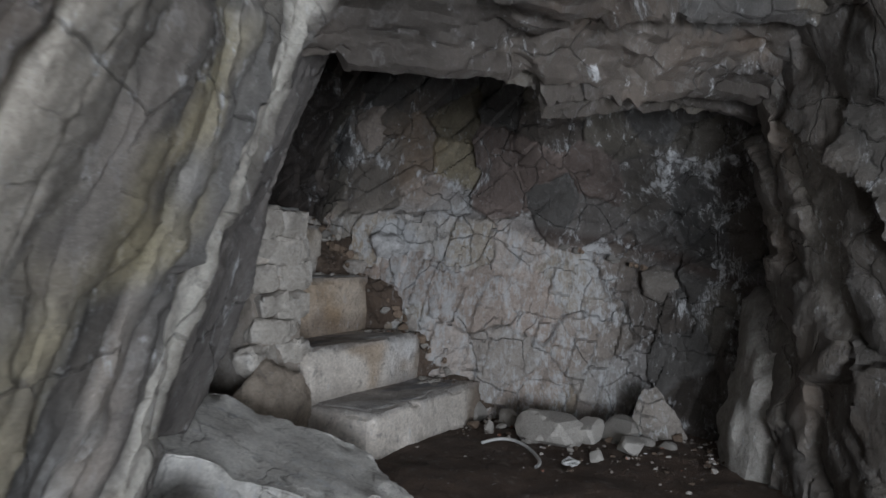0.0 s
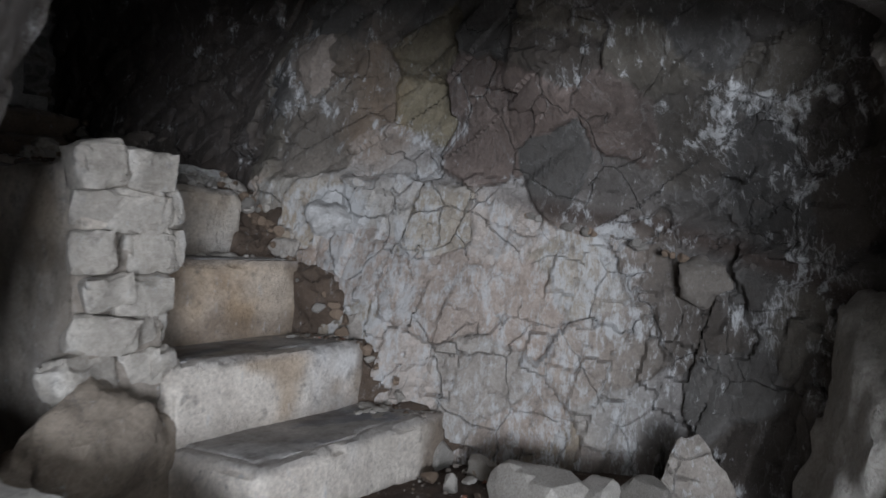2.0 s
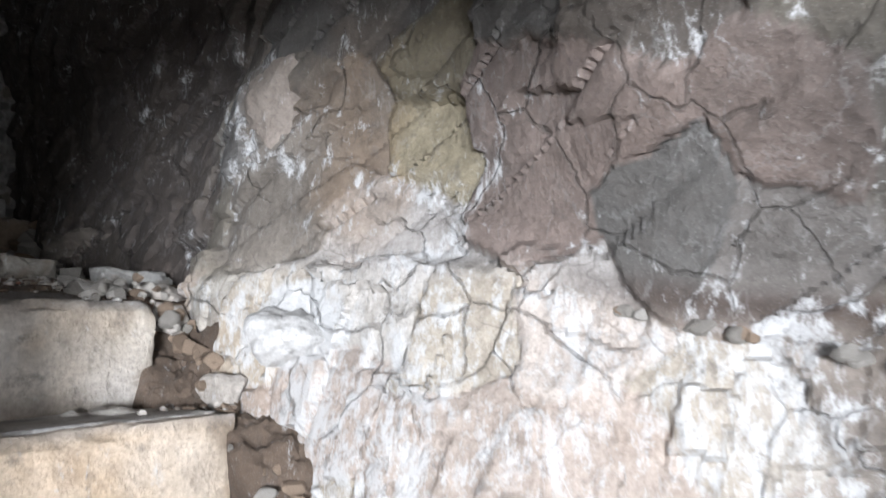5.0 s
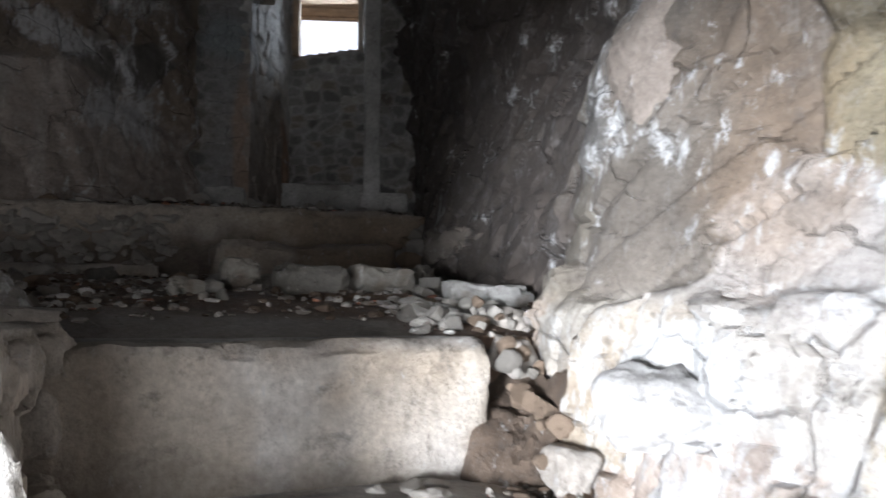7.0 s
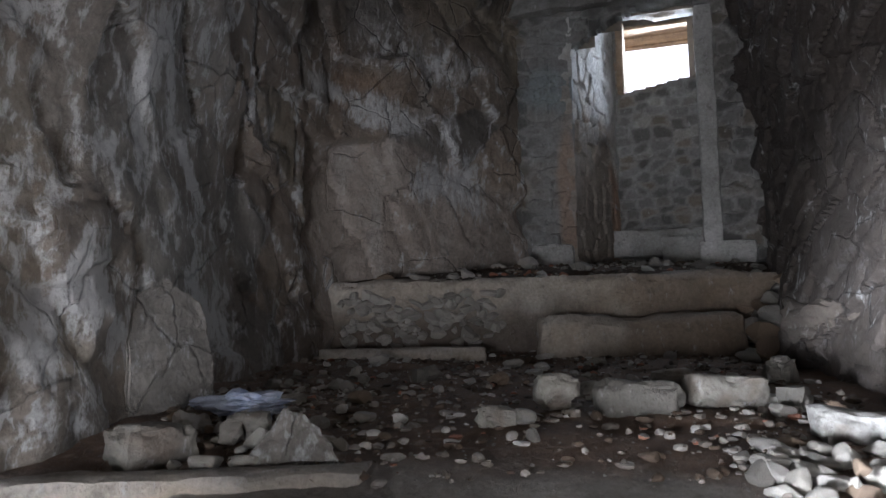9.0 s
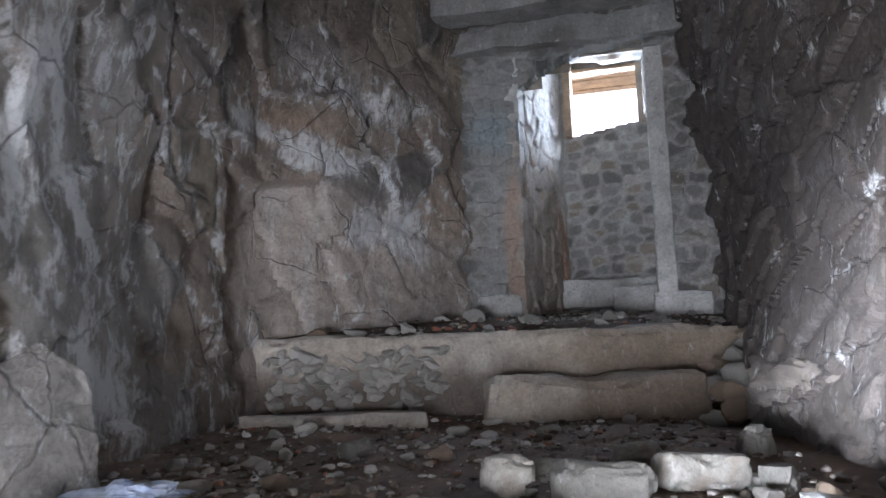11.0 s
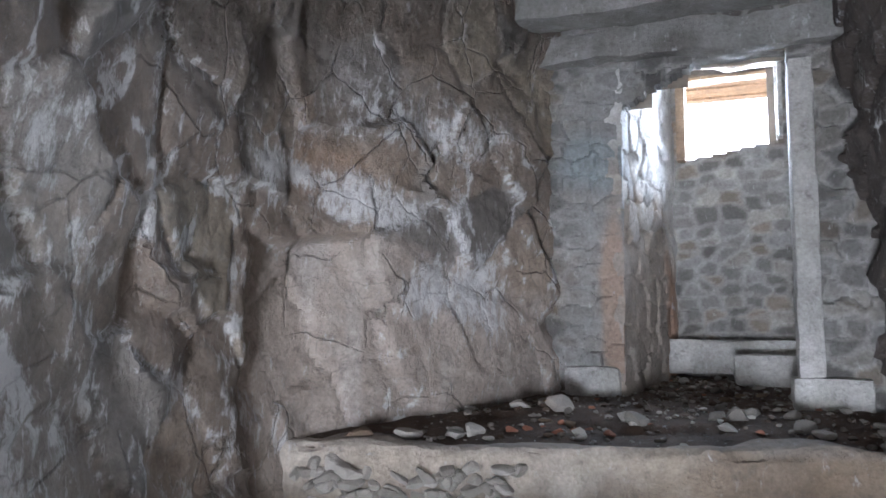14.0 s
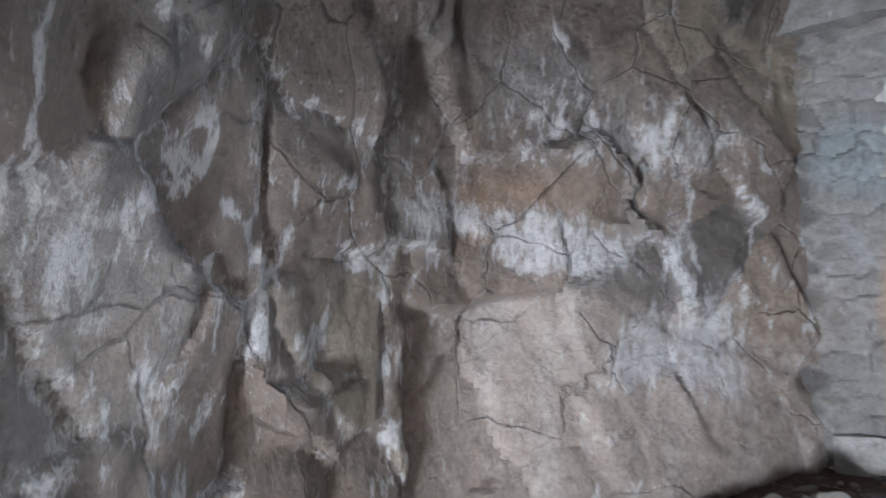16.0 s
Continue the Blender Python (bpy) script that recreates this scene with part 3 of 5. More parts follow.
def shape_mouth(p, uv):
    across = (p[:, 0] - 0.35 * (p[:, 2] - 1.2)) + 0.02 * fbm(p, 5, 3, 91)
    return 0.06 * smooth(0.10, 0.08, np.abs(across - 1.72)) - 0.05 * smooth(0.05, 0.0, np.abs(across - 1.50))


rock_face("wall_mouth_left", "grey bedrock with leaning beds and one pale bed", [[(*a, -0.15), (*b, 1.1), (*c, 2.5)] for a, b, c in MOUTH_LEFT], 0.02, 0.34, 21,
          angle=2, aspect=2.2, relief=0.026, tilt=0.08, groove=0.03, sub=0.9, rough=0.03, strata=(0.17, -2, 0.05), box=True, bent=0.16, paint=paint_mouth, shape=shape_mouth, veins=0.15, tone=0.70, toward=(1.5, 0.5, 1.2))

# right side of the mouth and the dark recess
MOUTH_RIGHT = (((0.6, -6.8), (0.6, -6.8), (0.5, -6.7)), ((2.3, -3.0), (2.3, -3.0), (2.1, -2.9)), ((3.2, -0.9), (3.25, -0.9), (3.0, -0.8)), ((3.85, 0.12), (3.95, 0.15), (3.7, 0.35)),
               ((4.55, 0.72), (4.8, 0.78), (4.6, 0.95)), ((5.3, 0.75), (5.45, 0.75), (5.1, 0.9)), ((6.2, 1.0), (6.3, 1.0), (6.0, 0.9)))


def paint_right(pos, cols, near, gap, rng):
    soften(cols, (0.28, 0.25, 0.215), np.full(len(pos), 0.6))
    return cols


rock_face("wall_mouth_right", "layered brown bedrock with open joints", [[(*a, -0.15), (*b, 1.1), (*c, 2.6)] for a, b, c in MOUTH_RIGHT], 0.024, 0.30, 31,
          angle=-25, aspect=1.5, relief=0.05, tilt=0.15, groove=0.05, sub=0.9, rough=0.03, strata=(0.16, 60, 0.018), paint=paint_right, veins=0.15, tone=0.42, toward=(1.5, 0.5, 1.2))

# roof of the mouth: thin slabs over the way in, with their broken edge above the chamber
LIP = (((1.2, 2.2), (2.0, 2.15)), ((1.9, 1.55), (2.55, 1.83)), ((2.6, 1.1), (3.3, 1.50)), ((3.2, 0.7), (4.2, 1.18)), ((3.7, 0.1), (5.2, 0.75)))
roof_net = []
for (ax, ay), (bx, by) in LIP:
    roof_net.append([(ax - 4.2, ay - 6.6, 2.95), (ax - 2.0, ay - 3.0, 2.8), (ax - 0.3, ay - 0.5, 2.6), ((ax + bx) / 2 + 0.1, (ay + by) / 2, 2.30), (bx, by, 2.10), (bx + 0.28, by + 0.16, 2.25), (bx + 0.4, by + 0.25, 2.9), (bx + 0.3, by + 0.25, 4.95)])


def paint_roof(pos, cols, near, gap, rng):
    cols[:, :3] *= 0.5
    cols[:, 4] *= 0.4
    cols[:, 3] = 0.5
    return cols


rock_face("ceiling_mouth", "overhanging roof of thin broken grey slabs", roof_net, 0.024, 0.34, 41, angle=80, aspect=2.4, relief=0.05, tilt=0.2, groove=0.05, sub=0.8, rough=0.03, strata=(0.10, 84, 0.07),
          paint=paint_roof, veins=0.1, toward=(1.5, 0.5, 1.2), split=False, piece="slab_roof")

# roof of the inner chamber
rock_face("ceiling_chamber", "dark uneven bedrock ceiling", [[(x, y, z) for y, z in ((-0.3, 4.6), (2.5, 4.5), (5, 4.9), (7.5, 4.95), (9.6, 4.95))] for x in (2.2, 4.2, 7.0)], 0.05, 0.6, 51,
          relief=0.1, veins=0.2, split=False, piece="ceiling_rock")

# floor of the lower space
def paint_earth(pos, cols, near, gap, rng):
    cols[:, :3] = np.array((0.085, 0.054, 0.037)) * (1 + 0.5 * fbm(pos, 6, 5, 14))[:, None]
    cols[:, 4] = 0.0
    soften(cols, (0.24, 0.20, 0.17), smooth(0.35, 0.6, fbm(pos, 22, 4, 15)) * 0.7)
    return cols


def paint_landing(pos, cols, near, gap, rng):
    cols = paint_earth(pos, cols, near, gap, rng)
    cols[:, :3] *= 1.75
    soften(cols, (0.30, 0.28, 0.26), smooth(5.05, 4.8, pos[:, 1] + 0.25 * fbm(pos, 2.4, 4, 16)) * smooth(5.2, 4.9, pos[:, 0]) * 0.85)
    return cols


rock_face("floor", "trodden dark brown earth floor with grit", [[(x, y, 0.0) for y in (-7.0, -1.5, 3.6)] for x in (-5.5, 0.0, 6.3)], 0.035, 0.5, 61,
          relief=0.008, tilt=0.02, groove=0.0, sub=0.1, rough=0.02, paint=paint_earth, mat=EARTH, toward=(4.0, 4.0, 30.0), split=False, piece="earth")

# landing above the steps, rising to the platform
rock_face("floor_landing", "earth landing with scattered rubble", [[(x, 4.62, 1.50 + 0.03 * abs(x - 4.5)), (x, 5.15, 1.63 + 0.05 * max(0, 3.6 - x)), (x, 5.8, 1.70 + 0.05 * max(0, 3.6 - x)), (x, 7.95, 1.88)] for x in (2.7, 3.6, 4.6, 6.2)], 0.022, 0.5, 62,
          relief=0.008, tilt=0.02, groove=0.0, sub=0.1, rough=0.016, paint=paint_landing, mat=EARTH, toward=(4.0, 4.0, 30.0), split=False, piece="earth")
rock_face("floor_platform", "dark rubble-strewn platform before the doorway", [[(x, 7.80, 2.30), (x, 8.5, 2.44), (x, 10.2, 2.62)] for x in (3.0, 4.6, 6.8)], 0.025, 0.5, 63,
          relief=0.01, tilt=0.03, groove=0.0, sub=0.1, rough=0.016, paint=paint_earth, mat=EARTH, toward=(4.0, 4.0, 30.0), split=False, piece="earth")


def box_bm(x0, x1, y0, y1, z0, z1):
    bm = bmesh.new()
    bmesh.ops.create_cube(bm, size=1, matrix=Matrix.Translation(((x0 + x1) / 2, (y0 + y1) / 2, (z0 + z1) / 2)) @ Matrix.Diagonal((x1 - x0, y1 - y0, z1 - z0, 1)))
    return bm


# the hill that closes the place round and above: unseen boxes blocking the sky
def hill(name, *b):
    return tagged(part(name, box_bm(*b), BEDROCK), "solid bedrock of the hill, added unseen round the place", "hillside", kind="structure")


hill("hill_south", 3.9, 7.6, -7.0, -0.4, -0.4, 5.35)
hill("hill_south_side", 2.7, 3.9, -7.0, -2.4, -0.4, 5.35)
hill("hill_east", 6.9, 7.6, -0.4, 10.6, -0.4, 6.4)
hill("hill_top", -5.2, 6.9, -7.0, 10.6, 5.35, 6.4)
hill("hill_west", -5.2, 2.1, 3.6, 10.6, -0.4, 5.35)
hill("hill_mouth_above", -5.2, 1.2, -7.0, 3.6, 3.5, 5.35)
hill("hill_mouth_over", 1.2, 3.9, -7.0, -0.8, 3.5, 5.35)
hill("hill_mouth_side", -5.2, 2.0, 3.0, 3.6, -0.4, 3.5)
hill("hill_mouth_end", -5.6, -5.2, -2.4, 3.6, -0.4, 6.4)
hill("hill_behind_door", 2.1, 5.2, 10.35, 10.6, -0.4, 5.35)
hill("hill_behind_post", 6.7, 6.9, 10.35, 10.6, -0.4, 5.35)
hill("hill_under_window", 5.2, 6.7, 10.35, 10.6, -0.4, 4.0)
hill("hill_over_window", 5.2, 6.7, 10.35, 10.6, 5.0, 5.35)
# unseen sunlit block, added to bounce light up onto the porch boards
hill("terrace", 1.0, 12.0, 10.6, 24.0, -0.4, 3.9)
bm = bmesh.new()
bmesh.ops.create_grid(bm, x_segments=40, y_segments=40, size=600)
for v in bm.verts:
    v.co.z = -0.3
tagged(part("ground", bm, GRASS), "dry grassy ground outside", "ground", kind="structure")

# doorway wall: along it w, into it n
D0, DW, DN = np.array((5.03, 8.97, 0)), np.array((0.965, -0.262, 0)), np.array((0.262, 0.965, 0))


def door(w, n, z):
    return tuple(D0 + DW * w + DN * n + np.array((0, 0, z)))


TOWARD = door(0.6, 0.5, 3.4)
MASONRY = np.array([(0.26, 0.25, 0.24), (0.33, 0.32, 0.31), (0.20, 0.19, 0.18), (0.38, 0.36, 0.33), (0.28, 0.24, 0.20)])


def local(pos):
    d = pos - D0
    return d @ DW, d @ DN


def arch(w):
    return 4.27 + 0.31 * np.clip(w / 0.55, 0, 1) ** 0.7


def paint_door(pos, cols, near, gap, rng):
    w, n = local(pos)
    z = pos[:, 2]
    mortar = smooth(0.05, 0.02, gap)
    soften(cols, (0.45, 0.44, 0.42), mortar * 0.4)
    plaster = patch(np.stack([w, w, z], 1), 0, -0.12, 3.5, 0.26, 1.4, 33)
    soften(cols, (0.29, 0.285, 0.28), plaster * 0.8)
    soften(cols, (0.40, 0.26, 0.18), patch(np.stack([w, w, z], 1), 0, -0.05, 3.1, 0.08, 0.6, 34) * 0.6)
    soften(cols, (0.25, 0.33, 0.36), patch(np.stack([w, w, z], 1), 0, -0.2, 3.95, 0.2, 0.2, 35) * 0.4)
    return cols


def paint_reveal(pos, cols, near, gap, rng):
    w, n = local(pos)
    z = pos[:, 2]
    # whitewash near the window, with the window's light put into its colour
    soften(cols, (0.62, 0.61, 0.60), smooth(3.55, 3.95, z + 0.5 * (n - 0.6) + 0.25 * fbm(pos, 3, 4, 36)) * 0.75)
    render_coat = smooth(3.75, 3.45, z + 0.5 * (n - 0.6) + 0.25 * fbm(pos, 3, 4, 36))
    soften(cols, (0.33, 0.28, 0.24), render_coat * 0.85)
    soften(cols, (0.36, 0.19, 0.11), smooth(0.16, 0.05, np.abs(n - 0.95 + 0.04 * fbm(pos, 4, 3, 37))) * render_coat * 0.6)
    soften(cols, (0.14, 0.12, 0.11), smooth(0.15, 0.5, fbm(pos, 5, 4, 38)) * 0.4)
    return cols


rock_face("wall_door", "rubble masonry wall round the doorway, partly plastered", [[door(w, 0, z) for z in (2.3, 3.7, 5.1)] for w in (-0.5, 0.5, 1.7)], 0.016, 0.16, 71, box=True, aspect=0.7,
          relief=0.015, toward=door(0.6, -3, 3.4), tilt=0.08, groove=0.035, sub=0.1, rough=0.012, mat=CONCRETE, tone=1.15, veins=0.1, paint=paint_door, palette=MASONRY * 0.55, piece="stone",
          hole=lambda p: (local(p)[0] > 0) & (local(p)[0] < 0.98) & (p[:, 2] < arch(local(p)[0])), back=0.12)
rock_face("reveal_left", "whitewashed rubble reveal of the doorway", [[door(0.0 + 0.22 * n, n, z) for z in (2.3, 3.7, 4.9)] for n in (0.0, 0.55, 1.12)], 0.016, 0.16, 72,
          relief=0.012, toward=TOWARD, tilt=0.06, groove=0.012, paint=paint_reveal, mat=CONCRETE, tone=0.755, sub=0.1, rough=0.012, veins=0.5, palette=MASONRY * 1.1, piece="stone", back=0.12)
rock_face("reveal_right", "rubble reveal of the doorway", [[door(1.2, n, z) for z in (2.3, 3.7, 4.9)] for n in (0.05, 0.55, 1.12)], 0.03, 0.16, 73,
          relief=0.02, toward=TOWARD, tilt=0.1, groove=0.02, tone=0.755, sub=0.1, rough=0.012, palette=MASONRY, piece="stone", back=0.12)
rock_face("reveal_top", "flat soffit over the doorway", [[door(w, n, 4.60 + 0.24 * n) for n in (0.02, 0.5, 1.12)] for w in (-0.1, 0.5, 1.3)], 0.04, 0.3, 74,
          relief=0.015, toward=TOWARD, groove=0.02, tone=0.75, palette=MASONRY, split=False, piece="soffit", back=0.08)


def window_hole(p):
    w, n = local(p)
    return (w > 0.30) & (w < 0.95) & (p[:, 2] > 4.19 + 0.16 * (w - 0.35))


rock_face("wall_infill", "coursed stone infill closing the old doorway below a window", [[door(w, 1.08, z) for z in (2.3, 3.7, 4.95)] for w in (0.1, 0.6, 1.3)], 0.016, 0.15, 75, box=True, angle=0, aspect=0.6,
          relief=0.008, toward=door(0.6, -3, 3.4), tilt=0.05, groove=0.010, mat=CONCRETE, tone=0.75, sub=0.0, rough=0.012, veins=0.1, paint=paint_door, palette=MASONRY * 0.75, piece="stone", hole=window_hole, back=0.1)


# ---- steps ----
def worn_block(name, x0, x1, y0, y1, z0, z1, seed, paint, mat=None, res=0.022, wobble=0.012, chip=0.03, lean=0.0, bow=0.0, courses=0.0):
    """A cast or cut block with worn, chipped edges: a displaced box, closed all round."""
    n = [max(2, int(round((b - a) / res))) for a, b in ((x0, x1), (y0, y1), (z0, z1))]
    verts, faces, seen = [], [], {}

    def vid(i, j, k):
        key = (i, j, k)
        if key not in seen:
            seen[key] = len(verts)
            verts.append((x0 + (x1 - x0) * i / n[0], y0 + (y1 - y0) * j / n[1], z0 + (z1 - z0) * k / n[2]))
        return seen[key]

    for i in range(n[0]):
        for j in range(n[1]):
            faces.append([vid(i, j, n[2]), vid(i + 1, j, n[2]), vid(i + 1, j + 1, n[2]), vid(i, j + 1, n[2])])
            faces.append([vid(i, j, 0), vid(i, j + 1, 0), vid(i + 1, j + 1, 0), vid(i + 1, j, 0)])
        for k in range(n[2]):
            faces.append([vid(i, 0, k), vid(i + 1, 0, k), vid(i + 1, 0, k + 1), vid(i, 0, k + 1)])
            faces.append([vid(i, n[1], k), vid(i, n[1], k + 1), vid(i + 1, n[1], k + 1), vid(i + 1, n[1], k)])
    for j in range(n[1]):
        for k in range(n[2]):
            faces.append([vid(0, j, k), vid(0, j, k + 1), vid(0, j + 1, k + 1), vid(0, j + 1, k)])
            faces.append([vid(n[0], j, k), vid(n[0], j + 1, k), vid(n[0], j + 1, k + 1), vid(n[0], j, k + 1)])
    p = np.array(verts)
    c = np.array(((x0 + x1) / 2, (y0 + y1) / 2, (z0 + z1) / 2))
    half = np.array(((x1 - x0) / 2, (y1 - y0) / 2, (z1 - z0) / 2))
    edge = np.sort(half - np.abs(p - c), axis=1)[:, :2]
    rim = np.exp(-(edge[:, 1] / 0.03) ** 2)
    out = p - c
    inward = -np.sign(out) * (np.abs(half - np.abs(out)) < 0.05)
    worn = chip * rim * np.clip(0.35 + 0.9 * fbm(p, 7, 4, seed), 0.1, 1.4)
    p = p + inward * worn[:, None]
    p = p + np.stack([fbm(p, 2.5, 4, seed + k) for k in (1, 2, 3)], 1) * wobble
    if courses:
        # rough beds of different depth
        lay = p[:, 2] / 0.10 + 0.8 * fbm(p, 2.5, 3, seed + 6)
        k = np.floor(lay).astype(np.int64)
        off = lattice(k, np.floor(p[:, 0] / 0.16 + 0.5 * k).astype(np.int64), np.floor(p[:, 1] / 0.22 + 0.3 * k).astype(np.int64), seed)
        dig = courses * (off - 1) * smooth(0, 0.2, lay - k) * smooth(1.0, 0.8, lay - k) - courses * (1 - smooth(0, 0.2, lay - k) * smooth(1.0, 0.8, lay - k))
        p[:, 1] -= dig * (np.abs(out[:, 1] + half[1]) < 0.05)
        p[:, 0] += dig * (np.abs(out[:, 0] - half[0]) < 0.05)
    p[:, 1] -= bow * (1 - ((p[:, 0] - c[0]) / half[0]) ** 2)
    p[:, 1] += lean * (p[:, 0] - c[0]) + 0.02 * fbm(p, 1.5, 2, seed + 5)
    cols = np.concatenate([np.tile((0.5, 0.45, 0.4), (len(p), 1)), np.zeros((len(p), 1))], 1)
    cols = paint(p, cols, z1)
    cols[:, :3] = np.clip(cols[:, :3], 0.012, 0.86)
    return mesh_object(name, p, faces, mat or CONCRETE, cols)


def paint_step(pos, cols, top):
    cols[:, :3] = np.array((0.68, 0.62, 0.55)) * (1 + 0.25 * fbm(pos, 3, 4, 5))[:, None]
    soften(cols, (0.76, 0.75, 0.74), smooth(0.05, 0.5, fbm(pos * np.array((1, 1, 0.4)), 3.5, 4, 6)) * 0.8)
    soften(cols, (0.36, 0.24, 0.13), smooth(0.15, 0.5, fbm(pos, 2.6, 4, 7)) * 0.6)
    if 1.0 < top < 1.2:
        soften(cols, (0.40, 0.27, 0.15), np.clip(0.55 + 0.6 * fbm(pos, 2.2, 4, 10), 0, 0.9))
    if top > 1.4:
        soften(cols, (0.42, 0.37, 0.31), np.clip(0.5 + 0.6 * fbm(pos, 2.2, 4, 11), 0, 0.9))
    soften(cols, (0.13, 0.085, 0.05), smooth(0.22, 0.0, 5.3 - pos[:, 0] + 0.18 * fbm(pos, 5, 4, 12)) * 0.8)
    tread = smooth(top - 0.05, top - 0.01, pos[:, 2])
    soften(cols, (0.32, 0.30, 0.285), tread * np.clip(0.5 + 0.7 * fbm(pos, 3, 4, 8), 0, 1))
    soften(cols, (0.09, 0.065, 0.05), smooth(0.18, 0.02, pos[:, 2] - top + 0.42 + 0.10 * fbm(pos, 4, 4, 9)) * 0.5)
    return cols


def paint_dirty(pos, cols, top):
    cols = paint_step(pos, cols, top)
    soften(cols, (0.30, 0.23, 0.17), np.clip(0.25 + 0.9 * fbm(pos, 1.6, 4, 55), 0, 0.85))
    soften(cols, (0.10, 0.075, 0.06), smooth(0.0, -0.22, pos[:, 2] - top + 0.12 + 0.12 * fbm(pos, 2.5, 4, 56)) * 0.7)
    return cols


STEPS = ((3.92, 5.36, 2.99, 0.29, -0.1, 0.02), (3.92, 5.26, 3.49, 0.65, 0.2, 0.0), (3.95, 5.22, 3.98, 1.10, 0.55, 0.0), (3.9, 5.2, 4.45, 1.52, 0.98, 0.02))


def paint_tread(pos, cols, top):
    cols[:, :3] = np.array((0.42, 0.395, 0.37)) * (1 + 0.3 * fbm(pos, 4, 4, 45))[:, None]
    soften(cols, (0.55, 0.54, 0.53), smooth(0.0, 0.4, fbm(pos, 2.2, 4, 46)) * 0.7)
    soften(cols, (0.20, 0.21, 0.24), smooth(0.15, 0.45, fbm(pos * np.array((1, 2.5, 1)), 3.2, 4, 47)) * 0.7)
    soften(cols, (0.10, 0.075, 0.06), smooth(0.05, 0.5, fbm(pos, 2.9, 4, 48)) * 0.6)
    return cols


def step(k, x0, x1, y0, top, low, lean):
    root = new("step")
    root.location = ((x0 + x1) / 2, y0 + 0.3, low)
    back = 0.62 if k < 3 else 0.95
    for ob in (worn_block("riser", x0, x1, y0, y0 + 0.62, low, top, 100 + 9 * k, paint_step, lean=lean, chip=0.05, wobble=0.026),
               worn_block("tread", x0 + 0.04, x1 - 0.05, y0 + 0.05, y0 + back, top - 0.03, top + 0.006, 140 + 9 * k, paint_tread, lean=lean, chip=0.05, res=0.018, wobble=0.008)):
        ob.parent = root
        ob.matrix_parent_inverse = Matrix.Translation(-root.location)
    ob["label"] = "grey worn tread"
    return tagged(root, ("worn limewashed concrete step", "limewashed concrete step streaked white", "brown-stained worn concrete step", "cracked concrete top step before the landing")[k], "step", "steps to the landing")


for k, row in enumerate(STEPS):
    step(k, *row)
tagged(worn_block("ledge", 4.62, 5.85, 7.36, 7.9, 1.7, 2.06, 150, paint_dirty, wobble=0.07, chip=0.07), "low earth-stained concrete ledge below the platform", "ledge")
tagged(worn_block("platform_edge", 3.28, 6.2, 7.76, 8.06, 1.75, 2.34, 151, paint_dirty, wobble=0.06, bow=0.06, chip=0.055), "rough limewashed concrete platform edge", "platform edge")
tagged(worn_block("cheek_wall", 3.52, 3.98, 3.55, 4.7, -0.1, 1.50, 152, paint_step, wobble=0.05, courses=0.05, res=0.016), "rough whitened masonry cheek beside the steps", "cheek wall")


# ---- loose stones ----
def stone_mesh(name, seed, sides=11, mat=None, flat=1.0):
    """A broken stone: a ball cut by planes, with a little roughness."""
    rng = np.random.default_rng(seed)
    bm = bmesh.new()
    bmesh.ops.create_icosphere(bm, subdivisions=3, radius=1)
    n = rng.normal(0, 1, (sides, 3))
    n /= np.linalg.norm(n, axis=1, keepdims=True)
    d = rng.uniform(0.45, 0.85, sides)
    v = np.array([x.co for x in bm.verts])
    dots = v @ n.T
    r = np.min(np.where(dots > 0.05, d / np.maximum(dots, 0.05), 9), axis=1)
    v = v * np.minimum(r, 1.0)[:, None]
    v += v * (0.06 * fbm(v, 3.0, 3, seed))[:, None]
    v[:, 2] *= flat
    for x, c in zip(bm.verts, v):
        x.co = c
    me = bpy.data.meshes.new(name)
    bm.to_mesh(me)
    bm.free()
    me.materials.append(mat or STONE_PALE)
    return me


PALE = [stone_mesh("stone", 200 + k) for k in range(6)]
GREY = [stone_mesh("stone", 210 + k, 9, STONE_GREY) for k in range(5)]
BROWN = [stone_mesh("stone", 220 + k, 10, STONE_BROWN) for k in range(4)]
RED = [stone_mesh("brick_piece", 230, 7, BRICK_RED)]


